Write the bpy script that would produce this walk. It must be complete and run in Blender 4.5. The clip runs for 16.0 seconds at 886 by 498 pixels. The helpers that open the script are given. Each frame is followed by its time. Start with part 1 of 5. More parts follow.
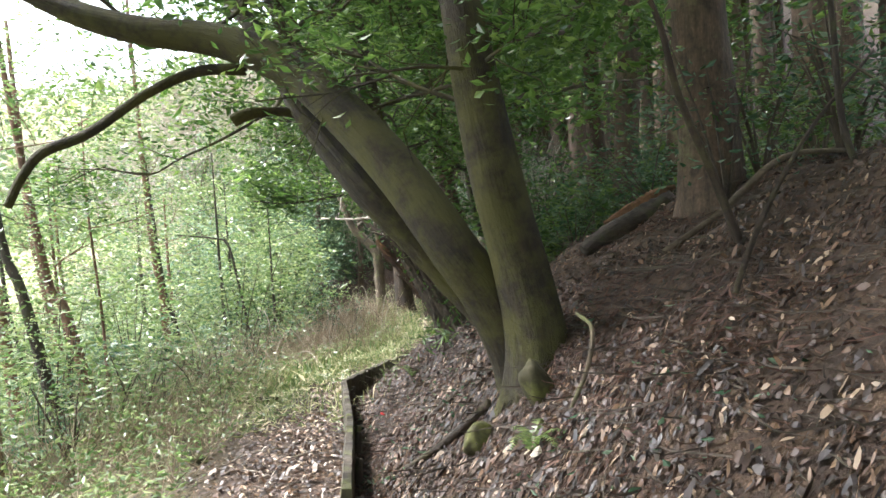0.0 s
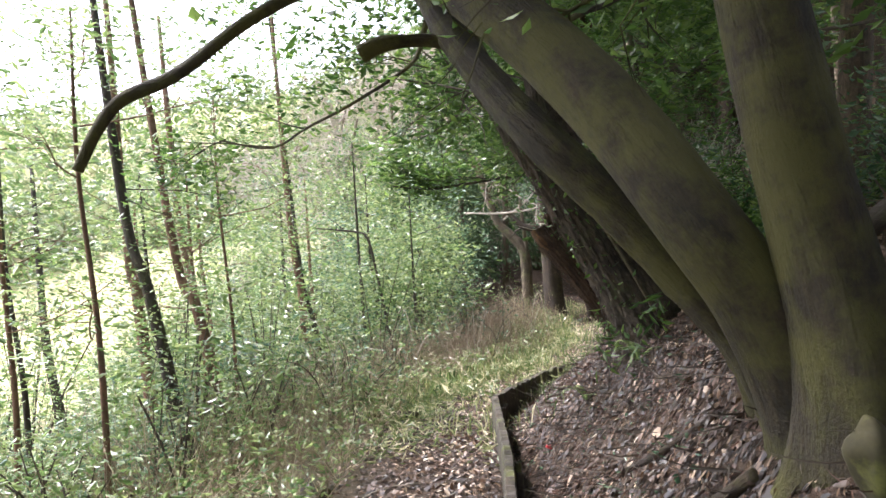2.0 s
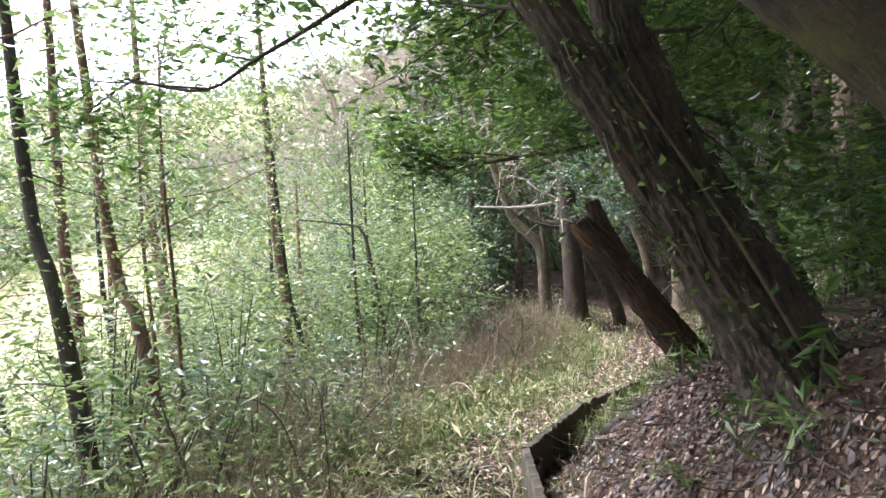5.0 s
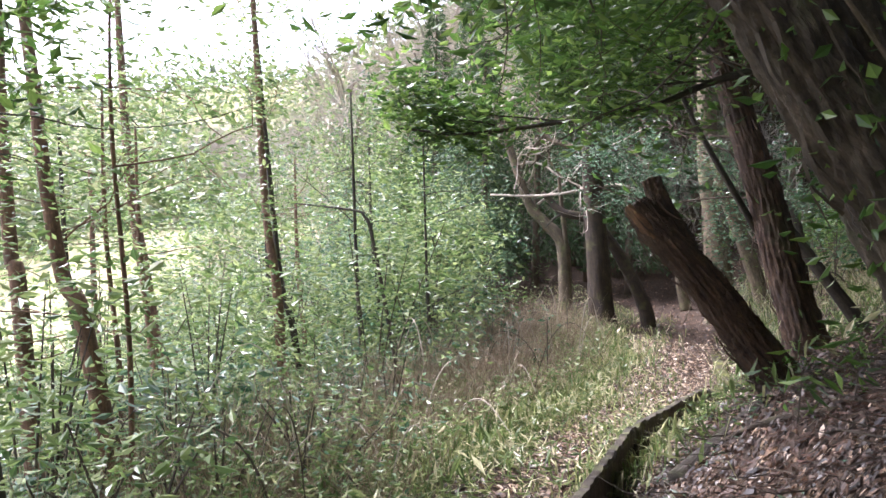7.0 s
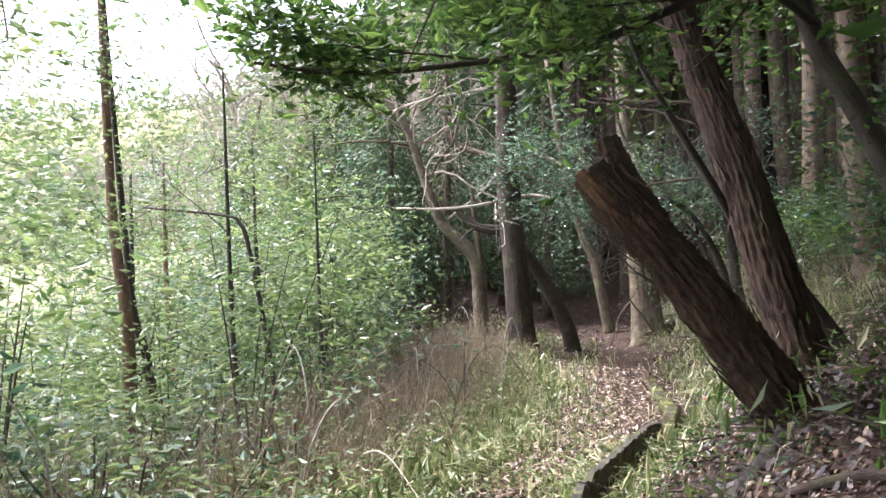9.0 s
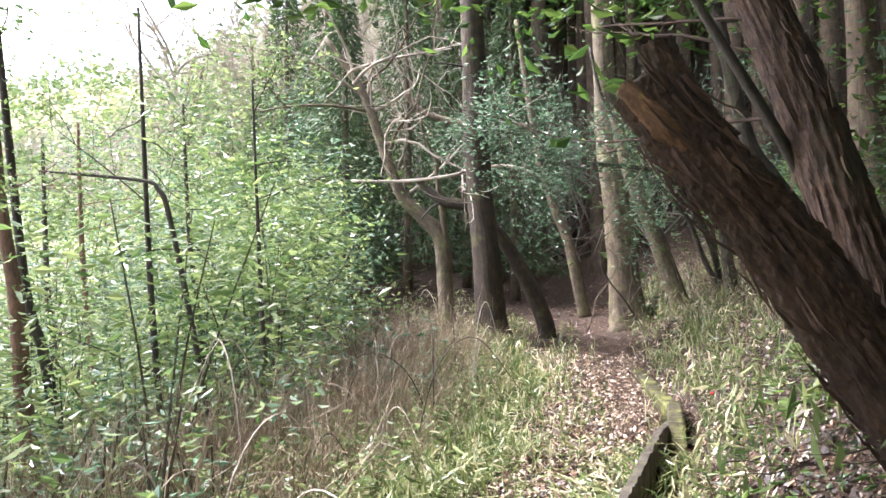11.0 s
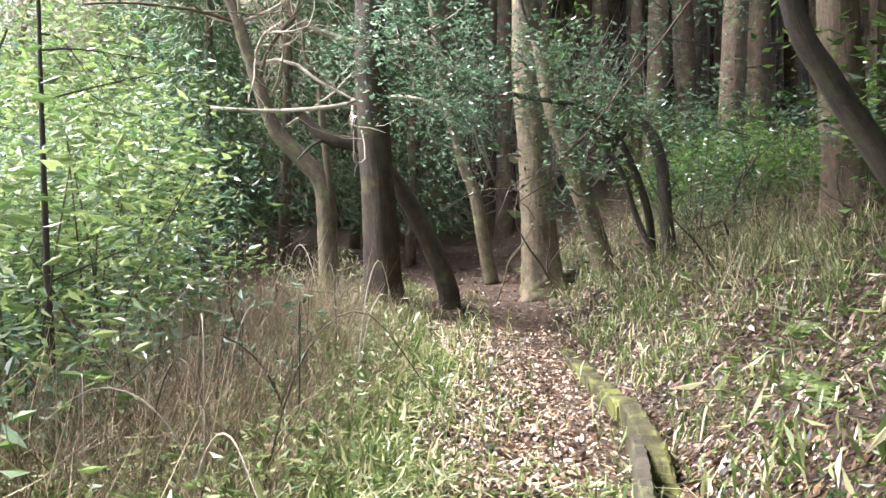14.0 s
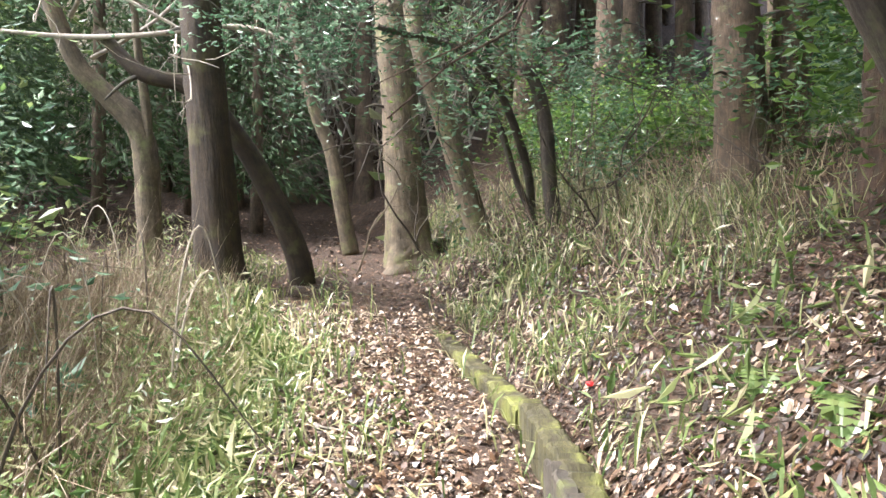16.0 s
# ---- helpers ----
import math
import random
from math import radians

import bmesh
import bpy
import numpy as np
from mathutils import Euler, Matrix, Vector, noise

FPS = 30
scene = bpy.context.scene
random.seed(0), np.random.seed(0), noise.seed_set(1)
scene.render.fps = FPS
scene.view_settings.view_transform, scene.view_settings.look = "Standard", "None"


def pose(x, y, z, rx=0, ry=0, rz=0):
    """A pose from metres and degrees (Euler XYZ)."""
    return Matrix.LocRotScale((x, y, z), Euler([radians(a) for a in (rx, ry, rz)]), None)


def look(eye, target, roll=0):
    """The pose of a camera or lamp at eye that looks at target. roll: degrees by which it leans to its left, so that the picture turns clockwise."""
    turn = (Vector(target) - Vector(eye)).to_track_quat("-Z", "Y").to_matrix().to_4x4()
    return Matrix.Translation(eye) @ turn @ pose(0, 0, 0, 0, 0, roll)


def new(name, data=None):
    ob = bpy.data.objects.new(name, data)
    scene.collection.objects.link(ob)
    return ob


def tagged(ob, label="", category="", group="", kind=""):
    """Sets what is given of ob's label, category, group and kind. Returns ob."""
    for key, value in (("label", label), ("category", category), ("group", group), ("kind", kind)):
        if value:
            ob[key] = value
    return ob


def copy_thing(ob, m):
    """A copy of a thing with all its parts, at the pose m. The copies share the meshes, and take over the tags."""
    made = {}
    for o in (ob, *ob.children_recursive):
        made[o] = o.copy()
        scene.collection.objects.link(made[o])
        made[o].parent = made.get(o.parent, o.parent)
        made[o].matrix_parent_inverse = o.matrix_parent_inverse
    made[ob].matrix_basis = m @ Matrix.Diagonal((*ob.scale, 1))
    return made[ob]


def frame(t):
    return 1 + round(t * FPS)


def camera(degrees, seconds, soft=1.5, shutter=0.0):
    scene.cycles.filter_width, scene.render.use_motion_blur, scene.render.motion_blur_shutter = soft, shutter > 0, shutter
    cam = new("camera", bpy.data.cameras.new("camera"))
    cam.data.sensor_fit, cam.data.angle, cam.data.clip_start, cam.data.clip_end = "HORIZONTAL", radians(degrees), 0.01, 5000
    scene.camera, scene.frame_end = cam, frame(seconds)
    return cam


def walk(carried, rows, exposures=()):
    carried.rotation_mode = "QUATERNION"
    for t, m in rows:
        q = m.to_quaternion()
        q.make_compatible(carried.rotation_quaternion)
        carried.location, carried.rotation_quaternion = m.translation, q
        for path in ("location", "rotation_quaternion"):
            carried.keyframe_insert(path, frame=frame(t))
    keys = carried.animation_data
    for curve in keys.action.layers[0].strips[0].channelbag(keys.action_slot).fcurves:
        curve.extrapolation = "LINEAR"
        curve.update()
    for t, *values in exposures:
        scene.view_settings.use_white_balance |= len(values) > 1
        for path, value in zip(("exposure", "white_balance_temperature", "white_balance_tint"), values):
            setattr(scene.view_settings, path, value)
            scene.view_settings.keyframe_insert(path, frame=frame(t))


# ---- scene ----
LENS = 64.1
cam = camera(LENS, 16.0)
EXPOSURES = [(0.0, 3.06, 6200, 11), (1.0, 2.9, 6200, 15), (4.0, 2.72, 6100, 19), (7.0, 2.65, 5950, 23), (9.5, 2.76, 6000, 21), (12.0, 3.08, 6150, 18), (14.5, 3.08, 6200, 14), (16.0, 3.18, 6200, 14)]
ROWS = [
    (0, (0.404, 0.204, 1.621), (0.095, 3.086, 1.739), -1.7),
    (0.5, (0.330, 0.618, 1.614), (-0.320, 3.439, 1.791), -2.2),
    (1, (0.249, 0.937, 1.615), (-0.561, 3.718, 1.762), -2.1),
    (1.5, (0.057, 1.305, 1.605), (-0.773, 4.080, 1.742), -1.0),
    (2, (-0.110, 1.688, 1.581), (-0.976, 4.453, 1.715), -0.8),
    (2.5, (-0.194, 2.069, 1.605), (-1.120, 4.814, 1.741), -0.9),
    (3, (-0.375, 2.446, 1.544), (-1.342, 5.176, 1.687), 0.0),
    (3.5, (-0.535, 2.759, 1.599), (-1.426, 5.516, 1.707), -0.1),
    (4, (-0.660, 3.257, 1.584), (-1.543, 6.016, 1.698), -0.1),
    (4.2, (-0.690, 3.371, 1.605), (-1.575, 6.131, 1.725), -0.2),
    (6.3, (-1.175, 4.494, 1.693), (-2.099, 7.240, 1.813), 1.2),
    (6.5, (-1.251, 4.694, 1.670), (-2.220, 7.424, 1.798), 1.1),
    (7, (-1.369, 5.043, 1.666), (-2.278, 7.794, 1.767), 0.9),
    (7.5, (-1.413, 5.523, 1.586), (-2.277, 8.291, 1.643), 0.3),
    (8, (-1.452, 5.935, 1.597), (-2.303, 8.704, 1.706), 0.1),
    (8.5, (-1.614, 6.400, 1.543), (-2.366, 9.192, 1.788), 0.4),
    (9, (-1.738, 6.787, 1.474), (-2.291, 9.624, 1.710), -0.3),
    (9.5, (-1.804, 7.275, 1.537), (-2.279, 10.131, 1.678), -1.0),
    (9.7, (-1.835, 7.421, 1.532), (-2.311, 10.278, 1.682), -1.2),
    (11.8, (-2.184, 8.699, 1.438), (-2.521, 11.574, 1.603), -0.2),
    (12, (-2.205, 8.881, 1.428), (-2.540, 11.758, 1.578), -0.1),
    (12.5, (-2.242, 9.221, 1.380), (-2.515, 12.105, 1.502), 0.5),
    (13, (-2.226, 9.653, 1.400), (-2.413, 12.545, 1.483), -0.6),
    (13.5, (-2.228, 9.996, 1.382), (-2.345, 12.893, 1.438), -0.6),
    (14, (-2.276, 10.386, 1.366), (-2.207, 13.285, 1.395), 0.6),
    (14.5, (-2.291, 10.705, 1.339), (-2.014, 13.592, 1.342), 0.5),
    (15, (-2.204, 11.100, 1.343), (-1.745, 13.962, 1.309), -0.3),
    (15.5, (-2.176, 11.449, 1.314), (-1.618, 14.294, 1.230), -0.5),
    (16, (-2.184, 11.807, 1.329), (-1.534, 14.632, 1.238), 0.6),
]
walk(cam, [(t, look(eye, target, roll)) for t, eye, target, roll in ROWS], EXPOSURES)

# ---- world, sun and sky ----
world = bpy.data.worlds.new("overcast_sky")
scene.world = world
world.use_nodes = True
wn, wl = world.node_tree.nodes, world.node_tree.links
sky = wn.new("ShaderNodeTexSky")
sky.sky_type, sky.sun_disc = "NISHITA", False
SUN_UP, SUN_ROUND = radians(57), radians(-82)
sky.sun_elevation, sky.sun_rotation = SUN_UP, SUN_ROUND
sky.air_density, sky.dust_density = 1.0, 4.0
soft_sky = wn.new("ShaderNodeHueSaturation")
soft_sky.inputs["Saturation"].default_value = 0.5
wl.new(sky.outputs[0], soft_sky.inputs["Color"])
wl.new(soft_sky.outputs[0], wn["Background"].inputs["Color"])
wn["Background"].inputs["Strength"].default_value = 0.15
sun = new("sun", bpy.data.lights.new("sun", "SUN"))
sun.data.energy, sun.data.angle, sun.data.color = 1.6, radians(14), (1.0, 0.97, 0.94)
sun.matrix_world = look((math.sin(SUN_ROUND) * math.cos(SUN_UP) * 40, math.cos(SUN_ROUND) * math.cos(SUN_UP) * 40, math.sin(SUN_UP) * 40), (0, 0, 0))


# ---- materials ----
def material(name):
    m = bpy.data.materials.new(name)
    m.use_nodes = True
    n = m.node_tree.nodes
    return m, n, m.node_tree.links, n["Principled BSDF"]


def ramp_node(n, stops):
    r = n.new("ShaderNodeValToRGB")
    while len(r.color_ramp.elements) < len(stops):
        r.color_ramp.elements.new(0.5)
    for e, (at, c) in zip(r.color_ramp.elements, stops):
        e.position, e.color = at, (*c, 1)
    return r


def noise_node(n, l, vec, scale, detail=5, rough=0.6):
    t = n.new("ShaderNodeTexNoise")
    t.inputs["Scale"].default_value, t.inputs["Detail"].default_value, t.inputs["Roughness"].default_value = scale, detail, rough
    if vec is not None:
        l.new(vec, t.inputs["Vector"])
    return t


def mixed(n, l, fac, a, b):
    m = n.new("ShaderNodeMix")
    m.data_type = "RGBA"
    for socket, v in ((m.inputs[0], fac), (m.inputs[6], a), (m.inputs[7], b)):
        if isinstance(v, (int, float)):
            socket.default_value = v
        elif isinstance(v, tuple):
            socket.default_value = (*v, 1)
        else:
            l.new(v, socket)
    return m.outputs[2]


def stretched(n, l, vec, sx, sy, sz):
    m = n.new("ShaderNodeMapping")
    m.inputs["Scale"].default_value = (sx, sy, sz)
    l.new(vec, m.inputs["Vector"])
    return m.outputs[0]


def bumped(n, l, b, height, strength, distance):
    k = n.new("ShaderNodeBump")
    k.inputs["Strength"].default_value, k.inputs["Distance"].default_value = strength, distance
    l.new(height, k.inputs["Height"])
    l.new(k.outputs[0], b.inputs["Normal"])


def leaf_material(name, stops, rough=0.35, through_light=0.35):
    m, n, l, b = material(name)
    g = n.new("ShaderNodeNewGeometry")
    r = ramp_node(n, stops)
    l.new(g.outputs["Random Per Island"], r.inputs[0])
    spot = noise_node(n, l, g.outputs["Position"], 30, 2)
    hs = n.new("ShaderNodeMix")
    hs.data_type, hs.blend_type = "RGBA", "MULTIPLY"
    hs.inputs[0].default_value = 0.35
    l.new(r.outputs[0], hs.inputs[6])
    l.new(spot.outputs[0], hs.inputs[7])
    l.new(hs.outputs[2], b.inputs["Base Color"])
    b.inputs["Roughness"].default_value = rough
    if through_light:
        t = n.new("ShaderNodeBsdfTranslucent")
        l.new(r.outputs[0], t.inputs["Color"])
        mx = n.new("ShaderNodeMixShader")
        mx.inputs[0].default_value = through_light
        l.new(b.outputs[0], mx.inputs[1])
        l.new(t.outputs[0], mx.inputs[2])
        l.new(mx.outputs[0], n["Material Output"].inputs[0])
    return m


def bark_material(name, dark, light, moss, moss_amount, ridges, ridge_depth, fine=60):
    m, n, l, b = material(name)
    uv = n.new("ShaderNodeTexCoord").outputs["UV"]
    geo = n.new("ShaderNodeNewGeometry").outputs["Position"]
    long = noise_node(n, l, stretched(n, l, uv, ridges, ridges * 0.12, 1), 1.0, 6, 0.65)
    grain = noise_node(n, l, stretched(n, l, uv, fine, fine * 0.4, 1), 1.0, 4, 0.6)
    col = ramp_node(n, [(0.3, dark), (0.7, light)])
    l.new(long.outputs[0], col.inputs[0])
    c2 = mixed(n, l, grain.outputs[0], col.outputs[0], tuple(v * 0.55 for v in dark))
    patch = noise_node(n, l, geo, 7.0, 5, 0.75)
    pr = ramp_node(n, [(0.35, (0.5, 0.5, 0.5)), (0.52, (0.95, 0.95, 0.95)), (0.68, (1.35, 1.32, 1.25))])
    l.new(patch.outputs[0], pr.inputs[0])
    tone = n.new("ShaderNodeMix")
    tone.data_type, tone.blend_type = "RGBA", "MULTIPLY"
    tone.inputs[0].default_value = 0.85
    l.new(c2, tone.inputs[6])
    l.new(pr.outputs[0], tone.inputs[7])
    c2 = tone.outputs[2]
    mm = noise_node(n, l, geo, 3.2, 6, 0.7)
    mr = ramp_node(n, [(0.62 - moss_amount * 0.3, (0, 0, 0)), (0.78 - moss_amount * 0.3, (1, 1, 1))])
    l.new(mm.outputs[0], mr.inputs[0])
    l.new(mixed(n, l, mr.outputs[0], c2, moss), b.inputs["Base Color"])
    b.inputs["Roughness"].default_value = 0.85
    h = n.new("ShaderNodeMath")
    h.operation = "MULTIPLY_ADD"
    l.new(grain.outputs[0], h.inputs[0])
    h.inputs[1].default_value = 0.35
    l.new(long.outputs[0], h.inputs[2])
    bumped(n, l, b, h.outputs[0], 0.9, ridge_depth)
    return m


def ground_material():
    m, n, l, b = material("leaf_mould")
    p = n.new("ShaderNodeNewGeometry").outputs["Position"]
    big, mid, fine = noise_node(n, l, p, 0.7), noise_node(n, l, p, 6, 6, 0.7), noise_node(n, l, p, 45, 4, 0.7)
    v = n.new("ShaderNodeTexVoronoi")
    v.inputs["Scale"].default_value = 22
    l.new(p, v.inputs["Vector"])
    soil = ramp_node(n, [(0.3, (0.015, 0.009, 0.006)), (0.55, (0.04, 0.024, 0.014)), (0.8, (0.095, 0.058, 0.034))])
    l.new(mid.outputs[0], soil.inputs[0])
    leaf = ramp_node(n, [(0.0, (0.018, 0.01, 0.006)), (0.5, (0.055, 0.03, 0.016)), (1.0, (0.14, 0.088, 0.05))])
    l.new(v.outputs["Color"], leaf.inputs[0])
    c = mixed(n, l, 0.55, soil.outputs[0], leaf.outputs[0])
    att = n.new("ShaderNodeAttribute")
    att.attribute_name = "cover"
    sep = n.new("ShaderNodeSeparateColor")
    l.new(att.outputs["Color"], sep.inputs[0])
    grass = ramp_node(n, [(0.3, (0.07, 0.075, 0.03)), (0.7, (0.2, 0.18, 0.09))])
    l.new(mid.outputs[0], grass.inputs[0])
    field = ramp_node(n, [(0.3, (0.2, 0.2, 0.08)), (0.7, (0.4, 0.36, 0.19))])
    l.new(big.outputs[0], field.inputs[0])
    c = mixed(n, l, sep.outputs[1], c, grass.outputs[0])
    c = mixed(n, l, sep.outputs[0], c, field.outputs[0])
    l.new(c, b.inputs["Base Color"])
    b.inputs["Roughness"].default_value = 0.9
    bumped(n, l, b, fine.outputs[0], 0.8, 0.03)
    return m


GROUND = ground_material()
BARK_SMOOTH = bark_material("smooth_mossy_bark", (0.015, 0.012, 0.005), (0.074, 0.052, 0.02), (0.06, 0.056, 0.009), 0.62, 26, 0.035, 120)
BARK_ROUGH = bark_material("rough_ridged_bark", (0.03, 0.022, 0.015), (0.19, 0.145, 0.1), (0.09, 0.1, 0.05), 0.2, 26, 0.035, 70)
BARK_RED = bark_material("red_brown_bark", (0.032, 0.018, 0.011), (0.19, 0.105, 0.06), (0.07, 0.06, 0.03), 0.15, 34, 0.04, 90)
BARK_CEDAR = bark_material("cedar_bark", (0.06, 0.04, 0.025), (0.24, 0.165, 0.105), (0.15, 0.15, 0.07), 0.25, 40, 0.02, 80)
BARK_SLIM = bark_material("warm_slim_bark", (0.12, 0.06, 0.036), (0.32, 0.185, 0.115), (0.14, 0.12, 0.07), 0.2, 30, 0.015, 80)
BARK_PALE = bark_material("pale_grey_bark", (0.075, 0.055, 0.032), (0.27, 0.21, 0.135), (0.15, 0.155, 0.06), 0.3, 22, 0.02, 70)
BARK_DARK = bark_material("dark_damp_bark", (0.03, 0.023, 0.017), (0.11, 0.085, 0.06), (0.06, 0.065, 0.025), 0.3, 20, 0.02, 70)
BARK_BROWN = bark_material("brown_mossy_bark", (0.018, 0.011, 0.006), (0.088, 0.056, 0.026), (0.06, 0.052, 0.016), 0.35, 26, 0.02, 80)
TWIG = bark_material("twig_bark", (0.05, 0.038, 0.028), (0.15, 0.115, 0.08), (0.08, 0.08, 0.04), 0.2, 20, 0.005, 90)
PALE_TWIG = bark_material("dry_pale_twig", (0.38, 0.32, 0.25), (0.68, 0.61, 0.51), (0.42, 0.38, 0.28), 0.1, 20, 0.005, 90)
PLANK_WOOD = bark_material("weathered_mossy_wood", (0.035, 0.028, 0.02), (0.1, 0.08, 0.055), (0.085, 0.095, 0.025), 0.35, 18, 0.008, 90)
MOSS = bark_material("moss_cover", (0.035, 0.028, 0.012), (0.11, 0.1, 0.03), (0.13, 0.138, 0.03), 0.42, 40, 0.012, 120)
ROTTEN = bark_material("orange_rotten_wood", (0.1, 0.05, 0.022), (0.32, 0.16, 0.07), (0.35, 0.25, 0.06), 0.2, 30, 0.02, 90)
STONE = bark_material("mossy_stone", (0.08, 0.075, 0.06), (0.2, 0.19, 0.15), (0.08, 0.1, 0.03), 0.6, 8, 0.01, 60)
LEAF_DARK = leaf_material("glossy_evergreen_leaf", [(0, (0.03, 0.07, 0.015)), (0.6, (0.085, 0.165, 0.032)), (1, (0.19, 0.28, 0.065))], 0.28, 0.5)
LEAF_LIGHT = leaf_material("light_shrub_leaf", [(0, (0.07, 0.13, 0.04)), (0.5, (0.155, 0.235, 0.072)), (1, (0.32, 0.38, 0.15))], 0.3, 0.46)
# blue-green leaf, its colour lightened to stand for the sky's sheen
LEAF_BLUE_SHEEN = leaf_material("sheen_blue_green_leaf", [(0, (0.04, 0.09, 0.045)), (0.6, (0.12, 0.2, 0.12)), (1, (0.26, 0.34, 0.23))], 0.2, 0.4)
NEEDLE = leaf_material("cedar_needle", [(0, (0.03, 0.06, 0.02)), (1, (0.09, 0.15, 0.05))], 0.6, 0.25)
LITTER = leaf_material("dead_leaf", [(0, (0.012, 0.007, 0.004)), (0.45, (0.036, 0.018, 0.009)), (0.76, (0.09, 0.045, 0.022)), (0.9, (0.2, 0.115, 0.06)), (1, (0.46, 0.34, 0.23))], 0.42, 0.1)
# bleached leaves; the paler ramp also paints in the sun on the trail
PALE_SUNLIT_LITTER = leaf_material("bleached_sunlit_dead_leaf", [(0, (0.08, 0.045, 0.028)), (0.35, (0.2, 0.125, 0.08)), (0.65, (0.42, 0.32, 0.22)), (1, (0.72, 0.62, 0.5))], 0.5, 0.15)
DRY_FROND = leaf_material("dry_cedar_frond", [(0, (0.045, 0.02, 0.012)), (1, (0.13, 0.06, 0.035))], 0.7, 0.1)
BLADE = leaf_material("bamboo_grass_blade", [(0, (0.07, 0.12, 0.035)), (0.45, (0.17, 0.23, 0.07)), (0.75, (0.36, 0.37, 0.17)), (1, (0.66, 0.6, 0.4))], 0.4, 0.35)
DRY_STALK = leaf_material("dry_stalk", [(0, (0.12, 0.08, 0.05)), (0.6, (0.3, 0.22, 0.14)), (1, (0.55, 0.46, 0.32))], 0.6, 0.15)
FAR_LEAF = leaf_material("far_wood_leaf", [(0, (0.08, 0.13, 0.05)), (0.6, (0.17, 0.23, 0.09)), (1, (0.36, 0.36, 0.2))], 0.5, 0.35)
m, n_, l_, b_ = material("red_plastic")
b_.inputs["Base Color"].default_value, b_.inputs["Roughness"].default_value = (0.55, 0.03, 0.03, 1), 0.4
RED = m

# ---- builders ----
RNG = np.random.default_rng(7)


def part(name, geo, mat, parent=None, label=""):
    """One mesh object from (verts, faces[, uv]); faces are arrays of one width or a list."""
    me = bpy.data.meshes.new(name)
    v, f = geo[0], geo[1]
    me.from_pydata(v, [], f)
    if len(geo) > 2 and geo[2] is not None:
        layer = me.uv_layers.new(name="UVMap")
        layer.data.foreach_set("uv", np.asarray(geo[2], dtype=np.float32).ravel())
    me.materials.append(mat)
    me.update()
    ob = new(name, me)
    if parent is not None:
        ob.parent = parent
    if label:
        ob["label"] = label
    return ob


def smooth(ob):
    ob.data.polygons.foreach_set("use_smooth", np.ones(len(ob.data.polygons), dtype=bool))
    return ob


def joined(geos):
    vs, fs, us, k = [], [], [], 0
    for g in geos:
        vs.append(np.asarray(g[0]))
        fs.append(np.asarray(g[1]) + k)
        us.append(np.asarray(g[2]) if len(g) > 2 and g[2] is not None else np.zeros((len(g[1]) * len(g[1][0]), 2)))
        k += len(g[0])
    return np.concatenate(vs), np.concatenate(fs), np.concatenate(us)


def spline(points, count):
    """A Catmull-Rom curve through the points."""
    p = np.asarray(points, dtype=float)
    p = np.vstack([2 * p[0] - p[1], p, 2 * p[-1] - p[-2]])
    out = []
    for s in np.linspace(0, len(p) - 3 - 1e-6, count):
        i, u = int(s), s - int(s)
        a, b, c, d = p[i:i + 4]
        out.append(0.5 * (2 * b + (c - a) * u + (2 * a - 5 * b + 4 * c - d) * u * u + (3 * b - a - 3 * c + d) * u ** 3))
    return np.array(out)


